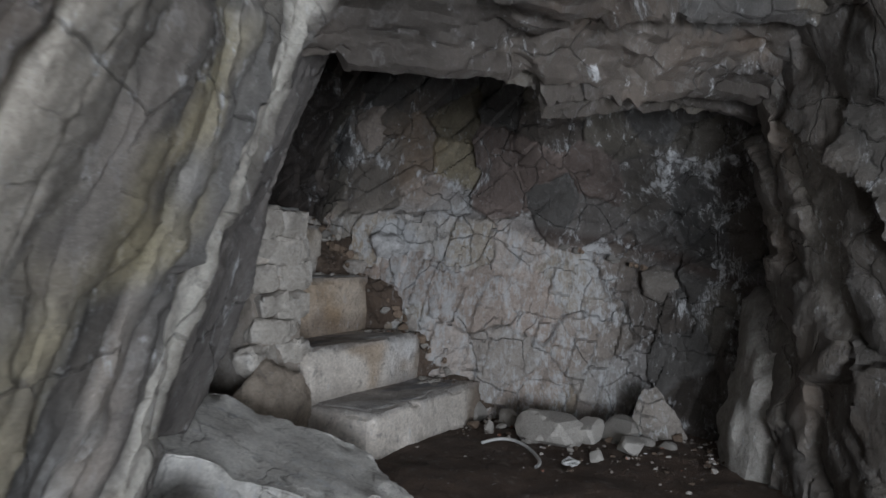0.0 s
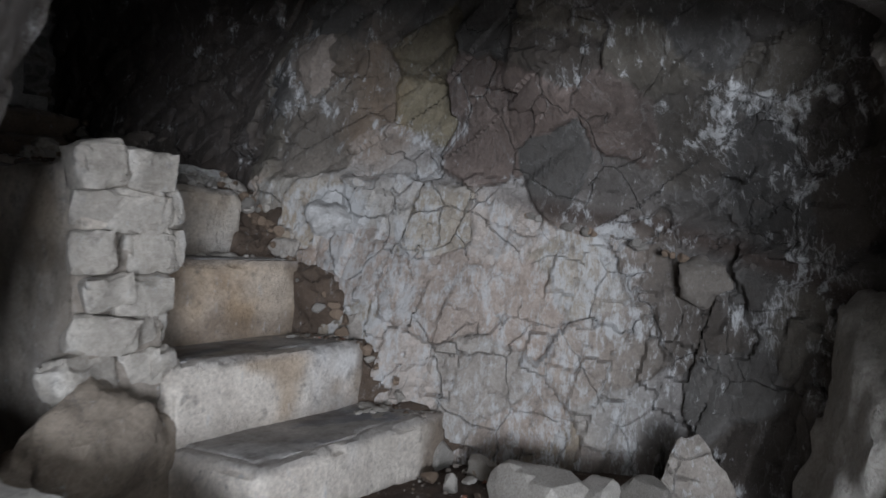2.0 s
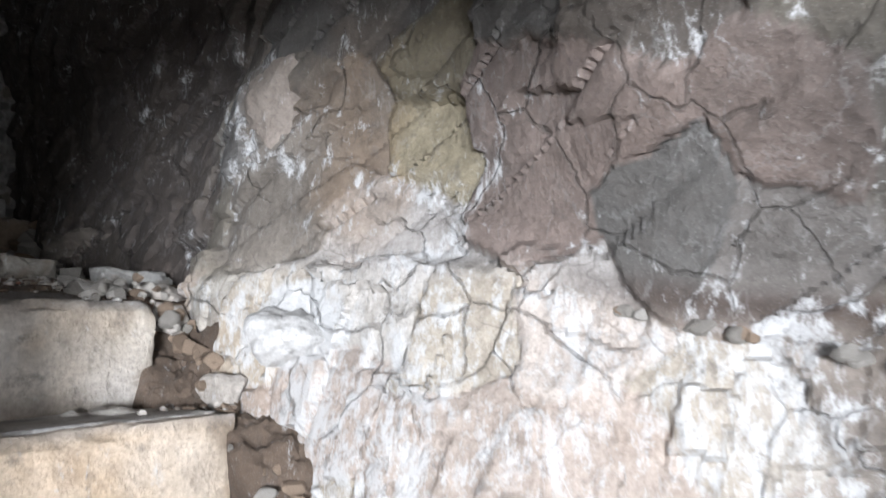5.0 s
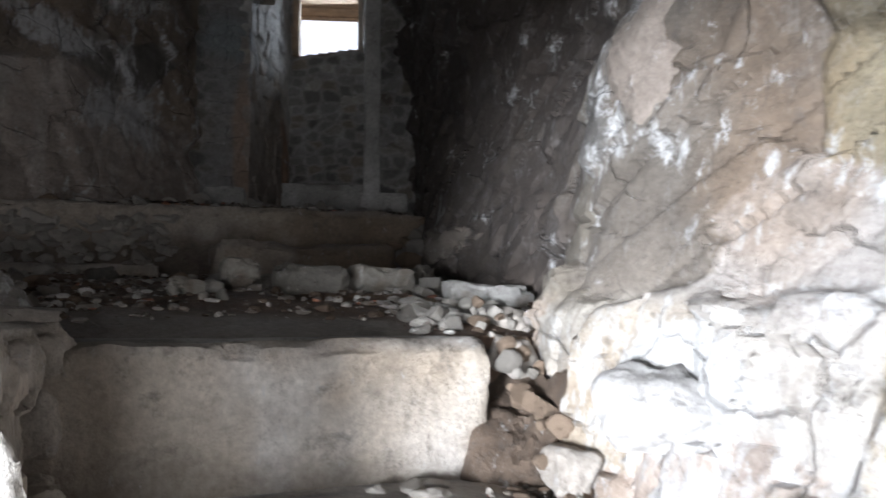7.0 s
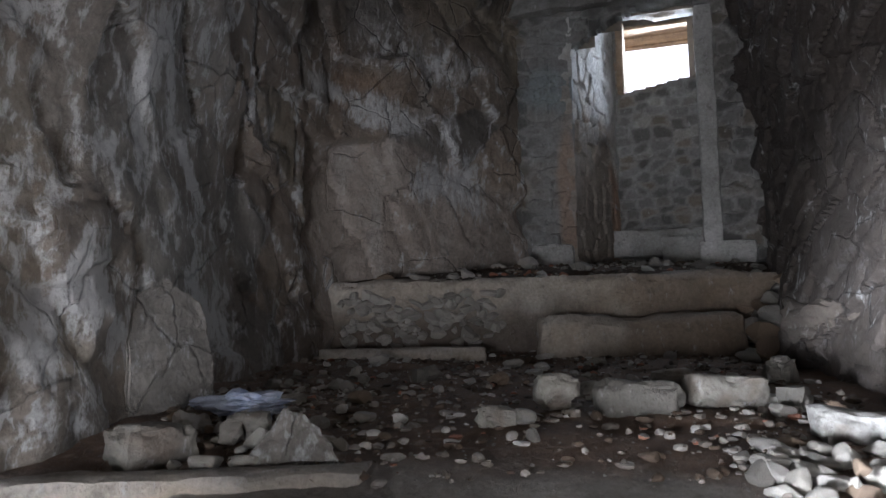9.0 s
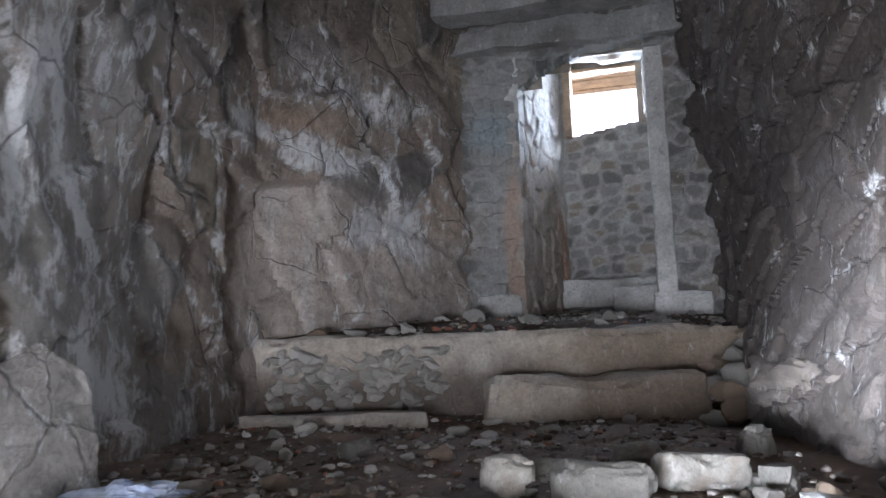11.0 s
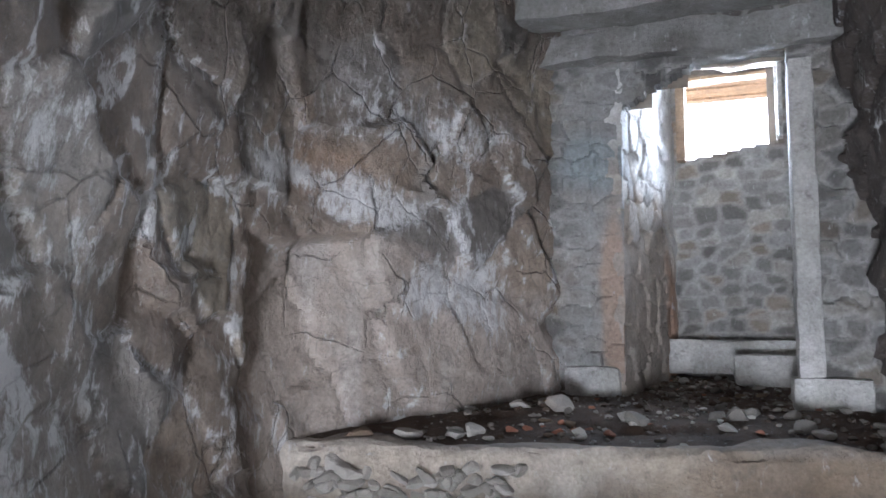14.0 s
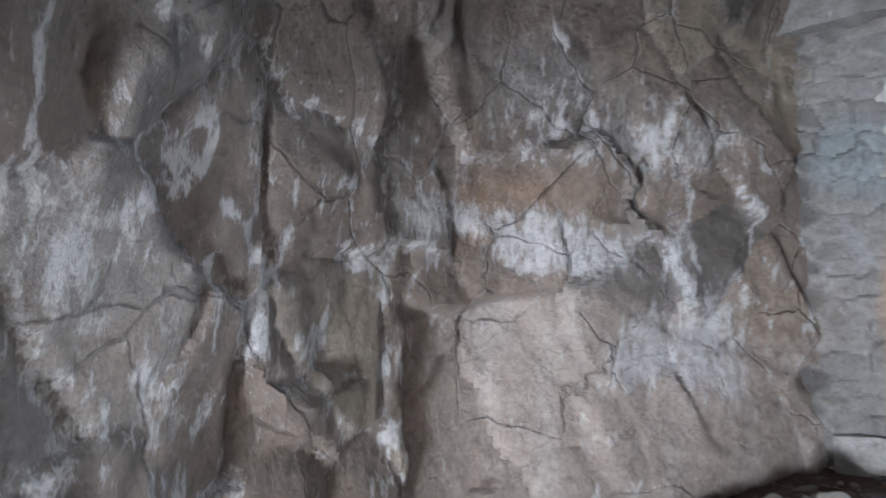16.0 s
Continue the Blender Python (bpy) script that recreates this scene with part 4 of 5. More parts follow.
def flagstone(name, label, corners, thick, m, mat_tint, seed, category="slab"):
    """A flat broken slab: an uneven outline given thickness, with rough faces and worn edges."""
    bm = bmesh.new()
    ring = []
    n = len(corners)
    for k in range(n):
        a, b = np.array(corners[k]), np.array(corners[(k + 1) % n])
        for t in np.linspace(0, 1, 7)[:-1]:
            ring.append(bm.verts.new((*(a + (b - a) * t + 0.012 * np.array((noise.noise(Vector((*a, t * 3 + seed))), noise.noise(Vector((*b, t * 3 + seed)))))), 0)))
    face = bm.faces.new(ring)
    out = bmesh.ops.extrude_face_region(bm, geom=[face])
    bmesh.ops.translate(bm, verts=[v for v in out["geom"] if isinstance(v, bmesh.types.BMVert)], vec=(0, 0, thick))
    bmesh.ops.bevel(bm, geom=[e for e in bm.edges if len(e.link_faces) == 2 and e.calc_face_angle(0) > 1.0], offset=0.008, segments=2, affect="EDGES")
    bmesh.ops.triangulate(bm, faces=bm.faces)
    bmesh.ops.subdivide_edges(bm, edges=[e for e in bm.edges if e.calc_length() > 0.05], cuts=5, use_grid_fill=True)
    bmesh.ops.triangulate(bm, faces=bm.faces)
    bmesh.ops.recalc_face_normals(bm, faces=bm.faces)
    v = np.array([q.co for q in bm.verts])
    f = [[q.index for q in g.verts] for g in bm.faces]
    bm.free()
    v = v + np.stack([fbm(v, 7, 5, seed + k, 0.6) for k in range(3)], 1) * np.array((0.02, 0.02, 0.045))
    p = v @ np.array(m.to_3x3()).T + np.array(m.translation)
    cols = np.concatenate([np.array(mat_tint) * (1 + 0.35 * fbm(p, 5, 4, seed + 1))[:, None], np.zeros((len(p), 1)), np.clip(fbm(p, 3, 3, seed + 2), 0, 1)[:, None]], 1)
    return tagged(mesh_object(name, p, f, ROCK, cols), label, category)


def ground(x, y):
    """The height of the earth at a place of the landing or the platform."""
    p = GROUND["floor_platform" if y > 7.81 else "floor_landing"]
    return float(p[np.argmin((p[:, 0] - x) ** 2 + (p[:, 1] - y) ** 2), 2])


def stone(me, x, y, z, sx, sy, sz, rz, label, group="", tip=0.0, category="stone"):
    """A stone whose lower third sits in the ground at z."""
    ob = new("brick_piece" if me is RED[0] else "stone", me)
    ob.matrix_world = Matrix.LocRotScale((x, y, z + 0.42 * sz), Euler((radians(tip), 0, radians(rz))), (sx, sy, sz))
    return tagged(ob, label, category, group)


def chip_mesh(seed):
    bm = bmesh.new()
    r = np.random.default_rng(seed)
    bmesh.ops.create_icosphere(bm, subdivisions=2, radius=1)
    v = np.array([q.co for q in bm.verts])
    f = np.array([[q.index for q in g.verts] for g in bm.faces])
    bm.free()
    n = r.normal(0, 1, (9, 3))
    n /= np.linalg.norm(n, axis=1, keepdims=True)
    dots = v @ n.T
    k = r.uniform(0.4, 0.85, 9)
    return v * np.minimum(np.min(np.where(dots > 0.05, k / np.maximum(dots, 0.05), 9), axis=1), 1)[:, None], f


CHIPS = [chip_mesh(500 + k) for k in range(6)]


def gravel(name, label, places, sizes, seed):
    """Grit and chips too small to pick apart, in one mesh."""
    r = np.random.default_rng(seed)
    vs, fs, n = [], [], 0
    for (x, y, z), s in zip(places, sizes):
        v, f = CHIPS[r.integers(6)]
        a = r.uniform(0, 6.28)
        turn = np.array(((math.cos(a), -math.sin(a), 0), (math.sin(a), math.cos(a), 0), (0, 0, 1)))
        vs.append((v * np.array((r.uniform(1, 1.7), 1, r.uniform(0.5, 0.9))) * s) @ turn.T + np.array((x, y, z + 0.3 * s)))
        fs.append(f + n)
        n += len(v)
    ob = mesh_object(name, np.concatenate(vs), np.concatenate(fs), GRAVEL)
    return tagged(ob, label, "gravel", kind="stuff")


rng = np.random.default_rng(7)
# along the landing
ROW = ((4.58, 5.64, 0.18, 0.14, 0.11, 20, 0.50, "pale limestone lump lying on the landing earth"), (4.87, 5.58, 0.31, 0.16, 0.12, 4, 0.26, "long brown building stone lying on the earth"),
       (5.22, 5.72, 0.31, 0.15, 0.10, 10, 0.48, "pale dressed stone lying on the landing"), (5.50, 5.71, 0.14, 0.12, 0.10, 40, 0.24, "brown angular stone on the landing"),
       (5.55, 5.24, 0.37, 0.17, 0.11, -6, 0.51, "long pale dressed stone lying beside the rock wall"), (4.36, 5.41, 0.18, 0.12, 0.06, 12, 0.48, "flat pale stone lying on the earth"),
       (5.12, 6.11, 0.20, 0.12, 0.07, -15, 0.40, "pale stone behind the dressed stones"), (5.62, 6.21, 0.17, 0.14, 0.11, 50, 0.28, "grey stone lump before the ledge"), (4.78, 6.06, 0.18, 0.1, 0.06, 30, 0.44, "flat pale stone lying on the earth"),
       (3.30, 5.01, 0.26, 0.18, 0.11, 60, 0.34, "grey broken stone among rubble"), (3.52, 5.26, 0.15, 0.12, 0.08, 20, 0.36, "grey broken stone among rubble"), (4.02, 6.46, 0.18, 0.12, 0.06, 30, 0.24, "flat grey stone lying on the earth"))


def building_stone(x, y, sx, sy, sz, rz, tone, label, seed):
    """A roughly squared stone with broken corners, sunk a little into the earth."""
    def coat(pos, cols, top):
        cols[:, :3] = np.array((1.0, 0.93 + 0.04 * (tone > 0.5), 0.82 + 0.1 * (tone > 0.5))) * tone * 0.72 * (1 + 0.3 * fbm(pos, 9, 4, seed))[:, None]
        soften(cols, (0.16, 0.11, 0.08), smooth(0.1, 0.5, fbm(pos, 8, 4, seed + 3)) * 0.6)
        return cols
    ob = worn_block("building_stone", -sx / 2, sx / 2, -sy / 2, sy / 2, -0.03, sz, seed, coat, BOULDER, 0.014, 0.055, 0.05)
    ob.matrix_world = pose(x, y, ground(x, y), 0, 0, rz)
    return tagged(ob, label, "stone", "building stones on the landing")


for k, row in enumerate(ROW):
    building_stone(*row, 700 + 13 * k)
flagstone("slab", "thin grey triangular slab standing on the landing", ((-0.15, 0), (0.14, 0), (0.08, 0.11), (-0.02, 0.19)), 0.05, pose(3.74, 5.02, ground(3.74, 5.02) - 0.02, 62, 0, 14), (0.26, 0.24, 0.22), 401)
for k in range(110):
    x, y = rng.uniform(3.3, 5.6), rng.uniform(5.0, 7.4)
    if k < 30:
        x, y = 3.25 + abs(rng.normal(0, 0.3)), rng.uniform(4.95, 5.9)
    elif k < 60:
        x, y = 5.2 + rng.normal(0, 0.13), rng.uniform(4.7, 5.15)
    s = rng.uniform(0.025, 0.06)
    kind = PALE if rng.random() < 0.65 else (GREY if rng.random() < 0.6 else BROWN)
    stone(kind[rng.integers(len(kind))], x, y, ground(x, y), s * rng.uniform(1, 1.8), s * rng.uniform(0.8, 1.2), s * rng.uniform(0.6, 1), rng.uniform(0, 360),
          "broken stone lying on the landing earth", "rubble on the landing")
places = [(rng.uniform(3.15, 5.75), 4.85 + 2.8 * rng.random(), 0) for k in range(2600)] + [(5.25 + rng.normal(0, 0.13), rng.uniform(4.6, 5.4), 0) for k in range(160)] + [(3.3 + abs(rng.normal(0, 0.3)), rng.uniform(4.9, 6.2), 0) for k in range(300)]
gravel("gravel", "grit and stone chips over the landing earth", [(x, y, ground(x, y)) for x, y, z in places], 0.004 + 0.024 * rng.random(len(places)) ** 3, 601)
# tumbled rocks where the ledge meets the rock wall
for k in range(34):
    x, y = 5.95 + rng.normal(0, 0.13), rng.uniform(7.1, 7.75)
    s = rng.uniform(0.04, 0.10)
    kind = GREY if rng.random() < 0.6 else BROWN
    stone(kind[rng.integers(len(kind))], x, y, ground(x, y) + max(0.0, x - 5.75) * rng.uniform(0.2, 1.1), s * 1.3, s, s * 0.8, rng.uniform(0, 360), "grey broken rock tumbled beside the ledge", "tumbled rocks by the ledge")
# on the platform
def on_platform():
    y = rng.uniform(7.86, 9.8)
    return rng.uniform(3.55 + 0.98 * max(0, y - 7.95), 6.2), y


for k in range(45):
    x, y = on_platform()
    s = rng.uniform(0.02, 0.055)
    kind = PALE if rng.random() < 0.5 else (GREY if rng.random() < 0.6 else BROWN)
    stone(kind[rng.integers(len(kind))], x, y, ground(x, y), s * rng.uniform(1, 1.8), s, s * 0.7, rng.uniform(0, 360), "small broken stone lying in the platform dirt", "rubble on the platform")
places = [on_platform() for k in range(1300)]
gravel("gravel", "grit and stone chips over the dark platform", [(x, y, ground(x, y)) for x, y in places], 0.004 + 0.022 * rng.random(len(places)) ** 2.6, 602)
for x, y, s, me, lab in ((3.62, 7.92, 0.10, BROWN[1], "rusty brown stone on the platform edge"), (3.85, 7.95, 0.075, PALE[4], "pale stone lump on the platform edge"), (4.17, 7.98, 0.08, PALE[5], "pale stone lump on the platform edge"),
                         (4.62, 8.45, 0.11, PALE[1], "flat pale stone lying in the platform dirt"), (4.68, 8.02, 0.06, PALE[2], "small white stone near the platform edge"), (4.98, 8.2, 0.08, GREY[2], "flat grey stone lying in the dirt"),
                         (5.5, 8.3, 0.09, GREY[0], "flat grey stone lying in the dirt"), (5.8, 8.2, 0.08, GREY[4], "grey stone lying in the dirt")):
    stone(me, x, y, ground(x, y), s, s * 0.8, s * 0.6, 100 * x, lab)
for k in range(7):
    stone(RED[0], 4.35 + 0.08 * k, 8.05 + 0.06 * (k % 3), ground(4.35 + 0.08 * k, 8.05), 0.045, 0.028, 0.022, 50 * k, "broken red brick piece in the dirt", "brick pieces", category="brick piece")
# foot of the rock wall in the lower space
for x, y, sx, sy, sz, rz, me, lab in ((4.98, 2.25, 0.27, 0.20, 0.20, 70, PALE[0], "large pale angular stone on the earth floor"), (5.12, 2.02, 0.16, 0.12, 0.16, 20, PALE[3], "pale angular stone beside a larger one"),
                                      (5.2, 1.82, 0.17, 0.12, 0.14, 50, GREY[1], "grey angular stone on the floor"), (4.98, 1.68, 0.17, 0.10, 0.10, 10, PALE[4], "flat pale stone on the floor"), (5.3, 2.72, 0.16, 0.12, 0.10, 40, PALE[5], "pale stone at the wall foot"),
                                      (4.98, 2.72, 0.06, 0.05, 0.07, 0, PALE[1], "small white stone on the floor"), (5.35, 3.02, 0.12, 0.1, 0.1, 30, GREY[3], "grey stone beside the lowest step")):
    stone(me, x, y, 0.0, sx, sy, sz, rz, lab, "stones at the wall foot")
flagstone("slab", "tall pale triangular slab leaning against the rock wall", ((-0.22, -0.04), (0.24, 0), (0.17, 0.16), (0.04, 0.36), (-0.06, 0.33)), 0.07, pose(5.38, 1.66, 0.0, 70, 0, -62), (0.28, 0.25, 0.22), 402)
for k in range(22):
    y = rng.uniform(1.3, 2.9)
    s = rng.uniform(0.03, 0.065)
    kind = PALE if rng.random() < 0.4 else (GREY if rng.random() < 0.6 else BROWN)
    stone(kind[rng.integers(len(kind))], 5.45 - abs(rng.normal(0, 0.3)), y, 0.0, s * 1.4, s, s * 0.8, rng.uniform(0, 360), "small broken stone on the earth floor", "rubble on the floor")
places = [(5.55 - abs(rng.normal(0, 0.5)), rng.uniform(1.1, 3.0), 0.0) for k in range(700)] + [(5.2 + rng.normal(0, 0.08), (3.25, 3.75, 4.25)[k % 3] + rng.normal(0, 0.1), (0.29, 0.65, 1.10)[k % 3]) for k in range(200)]
gravel("gravel", "grit and stone chips at the wall foot and on the steps", places, 0.004 + 0.02 * rng.random(len(places)) ** 2.6, 603)
for k in range(26):
    j = rng.integers(0, 3)
    y = (3.3, 3.8, 4.3)[j] + rng.uniform(-0.05, 0.12)
    stone(PALE[rng.integers(6)], (5.15, 5.1, 5.0)[j] + rng.normal(0, 0.09), y, (0.29, 0.65, 1.1)[j], *(rng.uniform(0.015, 0.045) * np.array((1.3, 1, 0.7))), rng.uniform(0, 360),
          "small white stone chip lying on a step", "chips on the steps")


def big_rock(name, label, x, y, z, size, turn, seed, tint, category="boulder", sides=16, rough=0.06, cut=0.78, crust=0.5):
    """A large broken rock with bedding relief and its own mineral colour."""
    r = np.random.default_rng(seed)
    bm = bmesh.new()
    bmesh.ops.create_icosphere(bm, subdivisions=5 if max(size) > 0.3 else 4, radius=1)
    v = np.array([k.co for k in bm.verts])
    f = [[a.index for a in q.verts] for q in bm.faces]
    bm.free()
    n = r.normal(0, 1, (sides, 3))
    n = np.concatenate([n / np.linalg.norm(n, axis=1, keepdims=True), np.array(((0, 0, 1), (0, 0, -1), (1, 0, 0), (-1, 0, 0), (0, 1, 0), (0, -1, 0)))])
    d = np.concatenate([r.uniform(0.62, 0.95, sides), np.full(6, cut)])
    dots = v @ n.T
    v = v * np.minimum(np.min(np.where(dots > 0.05, d / np.maximum(dots, 0.05), 9), axis=1), 1.0)[:, None]
    v = v * np.array(size)
    v += v / np.linalg.norm(v, axis=1, keepdims=True) * (rough * fbm(v, 4, 5, seed, 0.6))[:, None]
    m = pose(x, y, z, *turn)
    p = v @ np.array(m.to_3x3()).T + np.array(m.translation)
    cols = np.concatenate([np.array(tint) * (1 + 0.35 * fbm(p, 3, 4, seed + 1))[:, None], np.zeros((len(p), 1))], 1)
    soften(cols, (0.60, 0.58, 0.55), smooth(0.2, 0.6, fbm(p, 2.6, 4, seed + 2)) * crust)
    return tagged(mesh_object(name, p, f, BOULDER, cols), label, category)


flagstone("slab", "large pale grey fallen slab at the foot of the mouth", ((-0.75, -0.45), (0.30, -0.50), (0.85, -0.12), (0.62, 0.42), (-0.1, 0.55), (-0.8, 0.4)), 0.30, pose(2.45, 2.72, 0.20, 6, 22, -40), (0.60, 0.58, 0.54), 403)
flagstone("slab", "pale broken slab under a larger one", ((-0.5, -0.3), (0.4, -0.35), (0.5, 0.3), (-0.4, 0.4)), 0.24, pose(2.5, 2.62, 0.0, 0, 4, -20), (0.30, 0.28, 0.26), 404)
big_rock("boulder", "pale angular block beside the fallen slab", 3.02, 2.55, 0.04, (0.26, 0.20, 0.26), (5, 10, 20), 302, (0.48, 0.45, 0.41))
big_rock("boulder", "pale grey fallen rock in the mouth", 1.45, 1.75, 0.1, (0.42, 0.34, 0.55), (8, 5, 30), 303, (0.45, 0.43, 0.40))
big_rock("boulder", "rounded tan boulder set in the rock wall", 5.84, 4.24, 2.38, (0.28, 0.34, 0.27), (0, 0, 10), 304, (0.26, 0.22, 0.19), sides=14, cut=0.95, rough=0.10)
big_rock("boulder", "white crusted lump beside the steps", 5.40, 3.92, 1.36, (0.14, 0.14, 0.15), (10, 0, 0), 305, (0.62, 0.61, 0.60), sides=14, cut=0.95, rough=0.10)
big_rock("boulder", "brown rock below the white cheek wall", 3.6, 3.62, 0.2, (0.48, 0.26, 0.50), (0, 6, 10), 306, (0.30, 0.25, 0.20), sides=18, cut=0.95, rough=0.16, crust=0.1)
big_rock("boulder", "smooth grey bulge of rock in the recess", 5.35, 0.85, 0.2, (0.6, 0.40, 0.95), (0, 12, 20), 307, (0.33, 0.31, 0.28), sides=24, cut=0.95, rough=0.14, crust=0.1)
big_rock("boulder", "broken rock ledge beside the landing", 6.1, 6.7, 1.95, (0.30, 0.75, 0.24), (0, 0, 0), 308, (0.16, 0.135, 0.115), sides=20, cut=0.95, rough=0.2, crust=0.1)
flagstone("slab", "upright grey rock slab leaning on the west wall", ((-0.24, 0), (0.24, 0.02), (0.20, 0.46), (0.02, 0.56), (-0.16, 0.48)), 0.09, pose(3.06, 5.65, 1.66, 80, 0, 66), (0.24, 0.22, 0.20), 405)
for k, (x, y, z, sx, sy, sz) in enumerate(((5.34, 4.5, 1.12, 0.20, 0.32, 0.34), (5.34, 4.0, 0.72, 0.20, 0.3, 0.34), (5.36, 3.6, 0.36, 0.18, 0.3, 0.28), (5.44, 3.2, 0.08, 0.2, 0.3, 0.2))):
    big_rock("earth_mound", "brown earth and grit heaped beside the steps", x, y, z, (sx, sy, sz), (0, 0, 15 * k), 340 + k, (0.10, 0.07, 0.05), "earth mound", sides=10, cut=0.97, rough=0.2, crust=0.0)
for k in range(60):
    y = rng.uniform(3.1, 4.75)
    s = rng.uniform(0.015, 0.045)
    kind = BROWN if rng.random() < 0.65 else (PALE if rng.random() < 0.6 else GREY)
    stone(kind[rng.integers(len(kind))], 5.28 + rng.normal(0, 0.05), y, 0.25 + 0.82 * (y - 3.1) + rng.uniform(-0.02, 0.04), s * 1.3, s, s, rng.uniform(0, 360), "broken stone lodged between the steps and the wall", "crumbled stone beside the steps")
for k, (x, y, z, s) in enumerate(((5.32, 4.2, 1.15, 0.11), (5.32, 4.6, 1.45, 0.09), (5.44, 4.8, 1.52, 0.10), (5.38, 3.65, 0.7, 0.10), (5.45, 3.3, 0.35, 0.12))):
    big_rock("boulder", "crumbling pale rock between the steps and the wall", x, y, z, (s, s * 1.2, s), (10 * k, 5, 30 * k), 320 + k, (0.42, 0.38, 0.34), rough=0.05)

big_rock("boulder", "grey boulder wedged at the end of the rock ledge", 6.02, 1.76, 1.05, (0.24, 0.26, 0.22), (10, 0, 20), 361, (0.17, 0.15, 0.13), sides=20, cut=0.8, rough=0.10, crust=0.1)
big_rock("boulder", "grey boulder wedged at the end of the rock ledge", 5.98, 1.4, 0.95, (0.22, 0.2, 0.2), (0, 10, 0), 362, (0.15, 0.135, 0.12), sides=20, cut=0.8, rough=0.10, crust=0.1)
for k in range(16):
    y = rng.uniform(1.8, 3.0)
    s = rng.uniform(0.02, 0.045)
    stone(GREY[k % 5] if k % 2 else BROWN[k % 4], 5.72 + 0.03 * (3 - y), y, 1.60 - 0.24 * max(0, 3.5 - y) - 0.03, s * 1.2, s, s * 0.8, 40 * k, "small stone wedged in the rock ledge", "stones on the ledge")

# rough stones of the cheek wall
cheek = bpy.data.objects["cheek_wall"]
def paint_cheek(pos, cols, top):
    cols[:, :3] = np.array((0.42, 0.385, 0.34)) * (1 + 0.5 * fbm(pos, 7, 4, 65))[:, None]
    soften(cols, (0.68, 0.66, 0.63), smooth(0.05, 0.5, fbm(pos, 5, 4, 66)) * 0.7)
    soften(cols, (0.13, 0.10, 0.08), smooth(0.15, 0.5, fbm(pos, 6, 4, 67)) * 0.7)
    return cols


CHEEK = []
for k in range(6):
    ob = worn_block("stone", -0.13, 0.13, -0.10, 0.10, -0.075, 0.075, 820 + 11 * k, paint_cheek, BOULDER, 0.016, 0.06, 0.05)
    CHEEK.append(ob.data)
    bpy.data.objects.remove(ob)
z = 0.58
for lev in range(6):
    tall = rng.uniform(0.13, 0.18)
    for at, turn in [((3.58 + 0.22 * c + rng.uniform(-0.07, 0.07), 3.58 + rng.uniform(-0.06, 0.05)), 0) for c in range(2)] + [((3.91 + rng.uniform(-0.07, 0.04), 3.66 + 0.27 * c + rng.uniform(-0.08, 0.08)), 90) for c in range(4)]:
        ob = new("stone", CHEEK[rng.integers(6)])
        ob.matrix_world = Matrix.LocRotScale((*at, z + tall / 2), Euler((*rng.uniform(-0.2, 0.2, 2), radians(turn) + rng.uniform(-0.4, 0.4))), (rng.uniform(0.6, 1.25), rng.uniform(0.6, 1.0), tall / 0.15 * rng.uniform(0.75, 1.25)))
        ob.parent = cheek
    z += tall
# rubble core laid bare in the platform edge
edge = bpy.data.objects["platform_edge"]
for k in range(110):
    ob = new("stone", PALE[rng.integers(6)])
    x = rng.uniform(3.36, 4.4)
    top = 2.23 - 0.03 * math.sin(x * 7)
    ob.matrix_world = Matrix.LocRotScale((x, 7.755 - 0.06 * (1 - ((x - 4.74) / 1.46) ** 2) + rng.uniform(-0.03, 0.005), rng.uniform(1.90, top)), Euler(rng.uniform(-0.6, 0.6, 3)), (rng.uniform(0.03, 0.075), 0.05, rng.uniform(0.025, 0.05)))
    ob.parent = edge
tagged(worn_block("kerb", 3.3, 4.3, 7.28, 7.6, 1.66, 1.90, 160, paint_dirty), "low worn concrete kerb below the platform", "kerb")
tagged(worn_block("kerb", 3.0, 3.98, 4.74, 4.92, 1.4, 1.62, 161, paint_dirty, lean=0.25), "low worn concrete kerb on the landing", "kerb")


# ---- doorway ----
def door_block(name, w0, w1, n0, n1, z0, z1, seed, paint, label, category, mat=None, res=0.03, wobble=0.012, chip=0.02):
    ob = worn_block(name, w0, w1, n0, n1, z0, z1, seed, paint, mat, res, wobble, chip)
    m = Matrix(((DW[0], DN[0], 0, D0[0]), (DW[1], DN[1], 0, D0[1]), (0, 0, 1, 0), (0, 0, 0, 1)))
    ob.data.transform(m)
    return tagged(ob, label, category)


def paint_grey(pos, cols, top):
    cols[:, :3] = np.array((0.42, 0.41, 0.39)) * (1 + 0.3 * fbm(pos, 4, 4, 25))[:, None]
    soften(cols, (0.60, 0.59, 0.58), smooth(0.1, 0.5, fbm(pos * np.array((1, 1, 0.3)), 5, 4, 26)) * 0.6)
    soften(cols, (0.18, 0.16, 0.14), smooth(0.2, 0.6, fbm(pos, 3, 4, 27)) * 0.6)
    return cols


door_block("door_post", 0.97, 1.11, -0.06, 0.22, 2.5, 4.5, 171, paint_grey, "straight pale grey concrete door post", "door post")
door_block("plinth", 0.93, 1.34, -0.09, 0.2, 2.4, 2.64, 172, paint_grey, "pale stone plinth under the door post", "plinth")
door_block("plinth", -0.36, -0.02, -0.06, 0.3, 2.4, 2.68, 173, paint_grey, "pale stone plinth under the plastered pier", "plinth")
door_block("sill_beam", 0.12, 1.1, 0.86, 1.06, 2.62, 2.86, 176, paint_grey, "weathered grey sill beam below the infill wall", "sill", wobble=0.01)
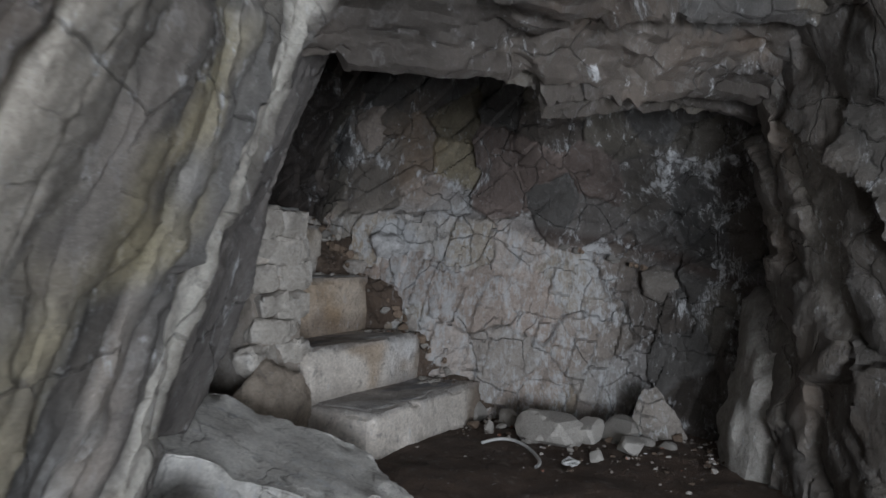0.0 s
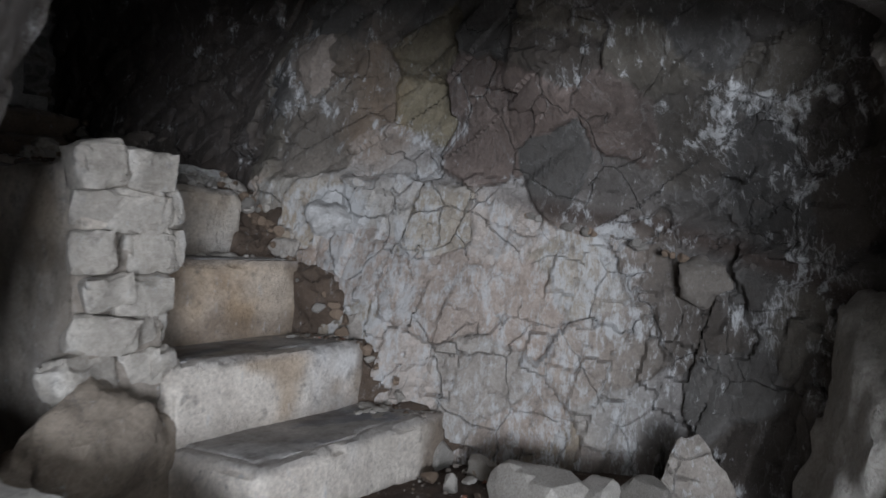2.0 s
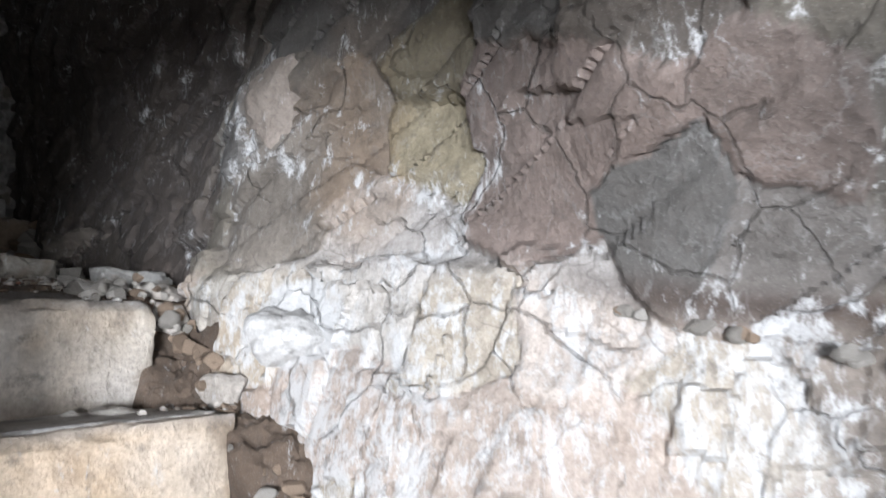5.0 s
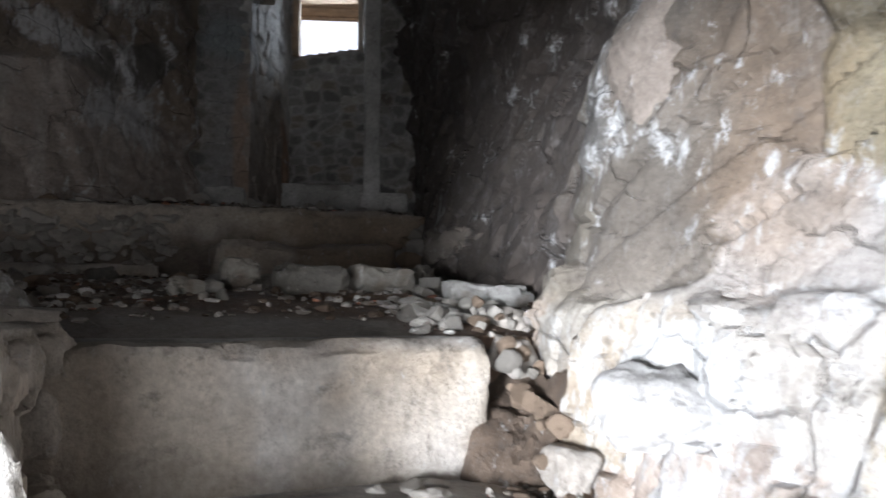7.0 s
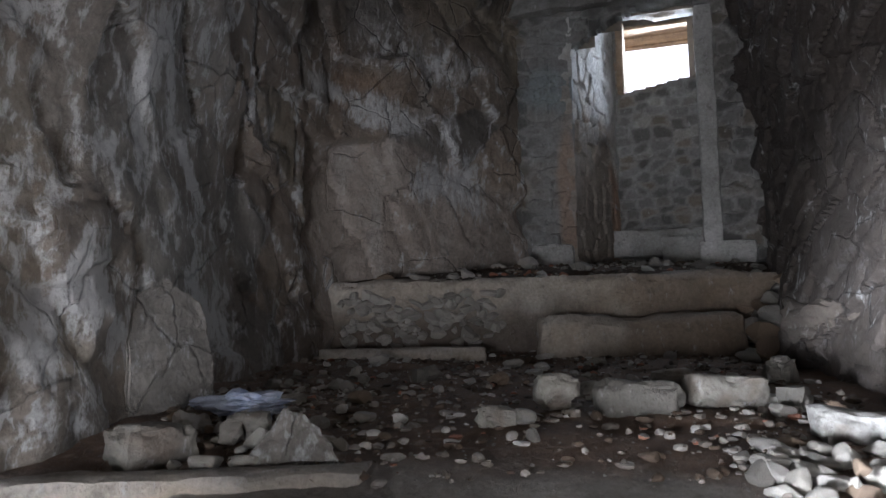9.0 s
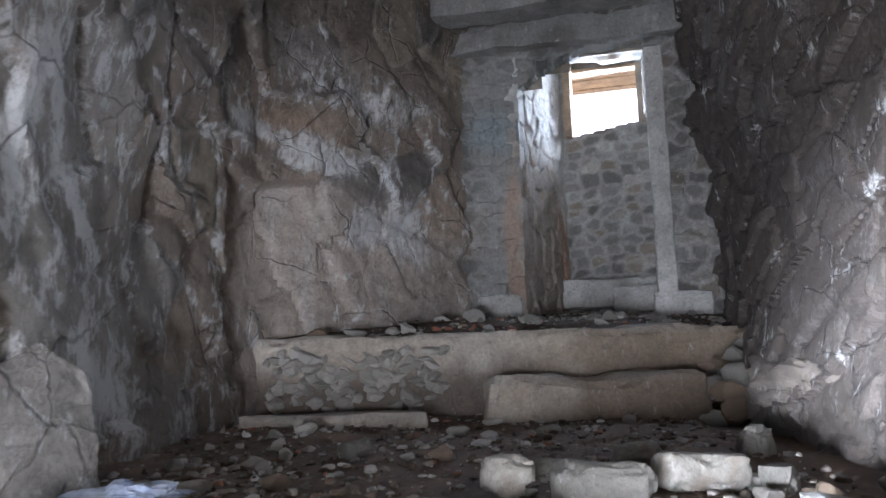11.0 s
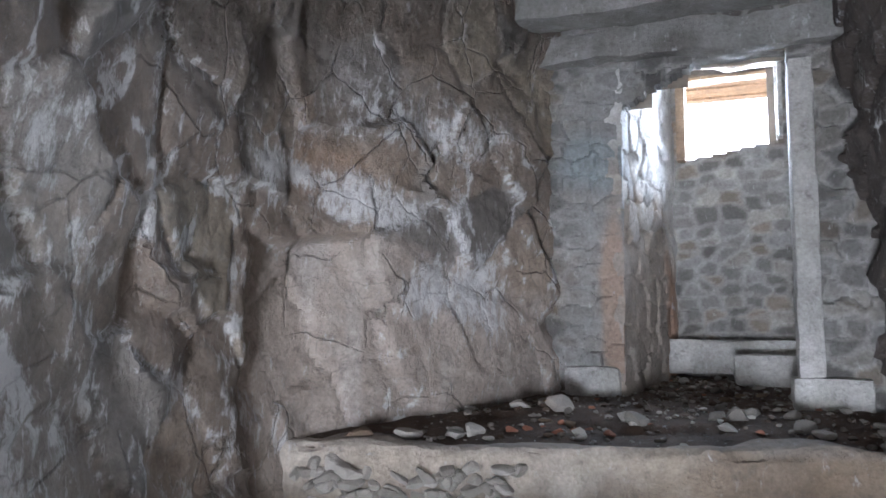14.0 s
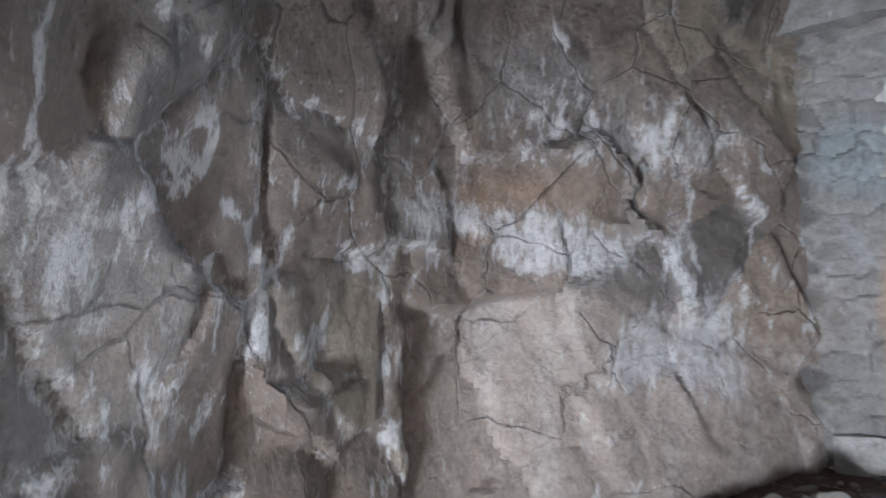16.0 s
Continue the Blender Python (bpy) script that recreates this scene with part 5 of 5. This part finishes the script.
door_block("plinth", 0.62, 1.1, 0.6, 0.95, 2.55, 2.76, 177, paint_grey, "pale stone block on the threshold", "plinth")


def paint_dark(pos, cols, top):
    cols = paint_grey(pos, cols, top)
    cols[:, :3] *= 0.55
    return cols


def paint_timber(pos, cols, top):
    cols[:, :3] = np.array((0.34, 0.24, 0.16)) * (1 + 0.4 * fbm(pos * np.array((1, 4, 4)), 6, 4, 28))[:, None]
    return cols


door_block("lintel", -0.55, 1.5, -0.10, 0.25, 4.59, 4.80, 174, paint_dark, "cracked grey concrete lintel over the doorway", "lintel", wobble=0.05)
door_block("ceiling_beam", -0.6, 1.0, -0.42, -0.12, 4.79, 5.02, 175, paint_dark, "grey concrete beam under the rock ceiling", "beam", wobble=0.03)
frame_root = tagged(new("window_1"), "unglazed window opening with a rough timber frame", "window", kind="structure")
for nm, w0, w1, z0, z1, s, coat in (("window_frame", 0.26, 0.33, 4.17, 4.86, 181, paint_timber), ("window_frame", 0.965, 1.0, 4.3, 4.86, 182, paint_grey)):
    ob = door_block(nm, w0, w1, 1.0, 1.24, z0, z1, s, coat, "", "", res=0.02, wobble=0.006, chip=0.008)
    ob.parent = frame_root
porch = tagged(new("porch_roof"), "roof of rough sunlit boards outside the window", "porch roof")
for k in range(5):
    ob = door_block("board", 0.0, 1.6, 1.30 + 0.125 * k, 1.415 + 0.125 * k, 4.87 + 0.012 * (k % 2), 4.90 + 0.012 * (k % 2), 190 + k, paint_timber, "", "", res=0.04, wobble=0.006, chip=0.004)
    ob.parent = porch


# ---- small things ----
def tube(name, pts, radius, mat, label, category):
    cu = bpy.data.curves.new(name, "CURVE")
    cu.dimensions, cu.bevel_depth, cu.bevel_resolution = "3D", radius, 3
    sp = cu.splines.new("NURBS")
    sp.points.add(len(pts) - 1)
    for q, c in zip(sp.points, pts):
        q.co = (*c, 1)
    sp.use_endpoint_u, sp.order_u = True, 4
    cu.materials.append(mat)
    return tagged(new(name, cu), label, category)


tube("hose", [(4.62, 2.58, 0.02), (4.72, 2.50, 0.05), (4.73, 2.36, 0.04), (4.62, 2.22, 0.025), (4.48, 2.1, 0.02), (4.36, 2.02, 0.02), (4.28, 2.02, 0.02)], 0.011, HOSE, "thin pale grey plastic hose on the floor", "hose")
tube("rope", [(4.42 + 0.05 * math.cos(k * 1.7) * (1 + k % 3 * 0.4), 1.86 + 0.05 * math.sin(k * 1.3), 0.02 + 0.012 * (k % 4)) for k in range(16)], 0.007, HOSE, "small tangle of pale rope on the floor", "rope")
bm = bmesh.new()
bmesh.ops.create_icosphere(bm, subdivisions=4, radius=1)
for v in bm.verts:
    c = v.co.copy()
    k = 1 + 0.5 * noise.fractal(c * 1.7, 0.7, 2.2, 4) + 0.12 * noise.noise(c * 7)
    v.co = Vector((3.42 + c.x * 0.17 * k, 5.55 + c.y * 0.10 * k, 1.73 + c.z * 0.055 * k))
tagged(part("plastic_bag", bm, PLASTIC), "crumpled blue and white plastic bag on the landing", "plastic bag")
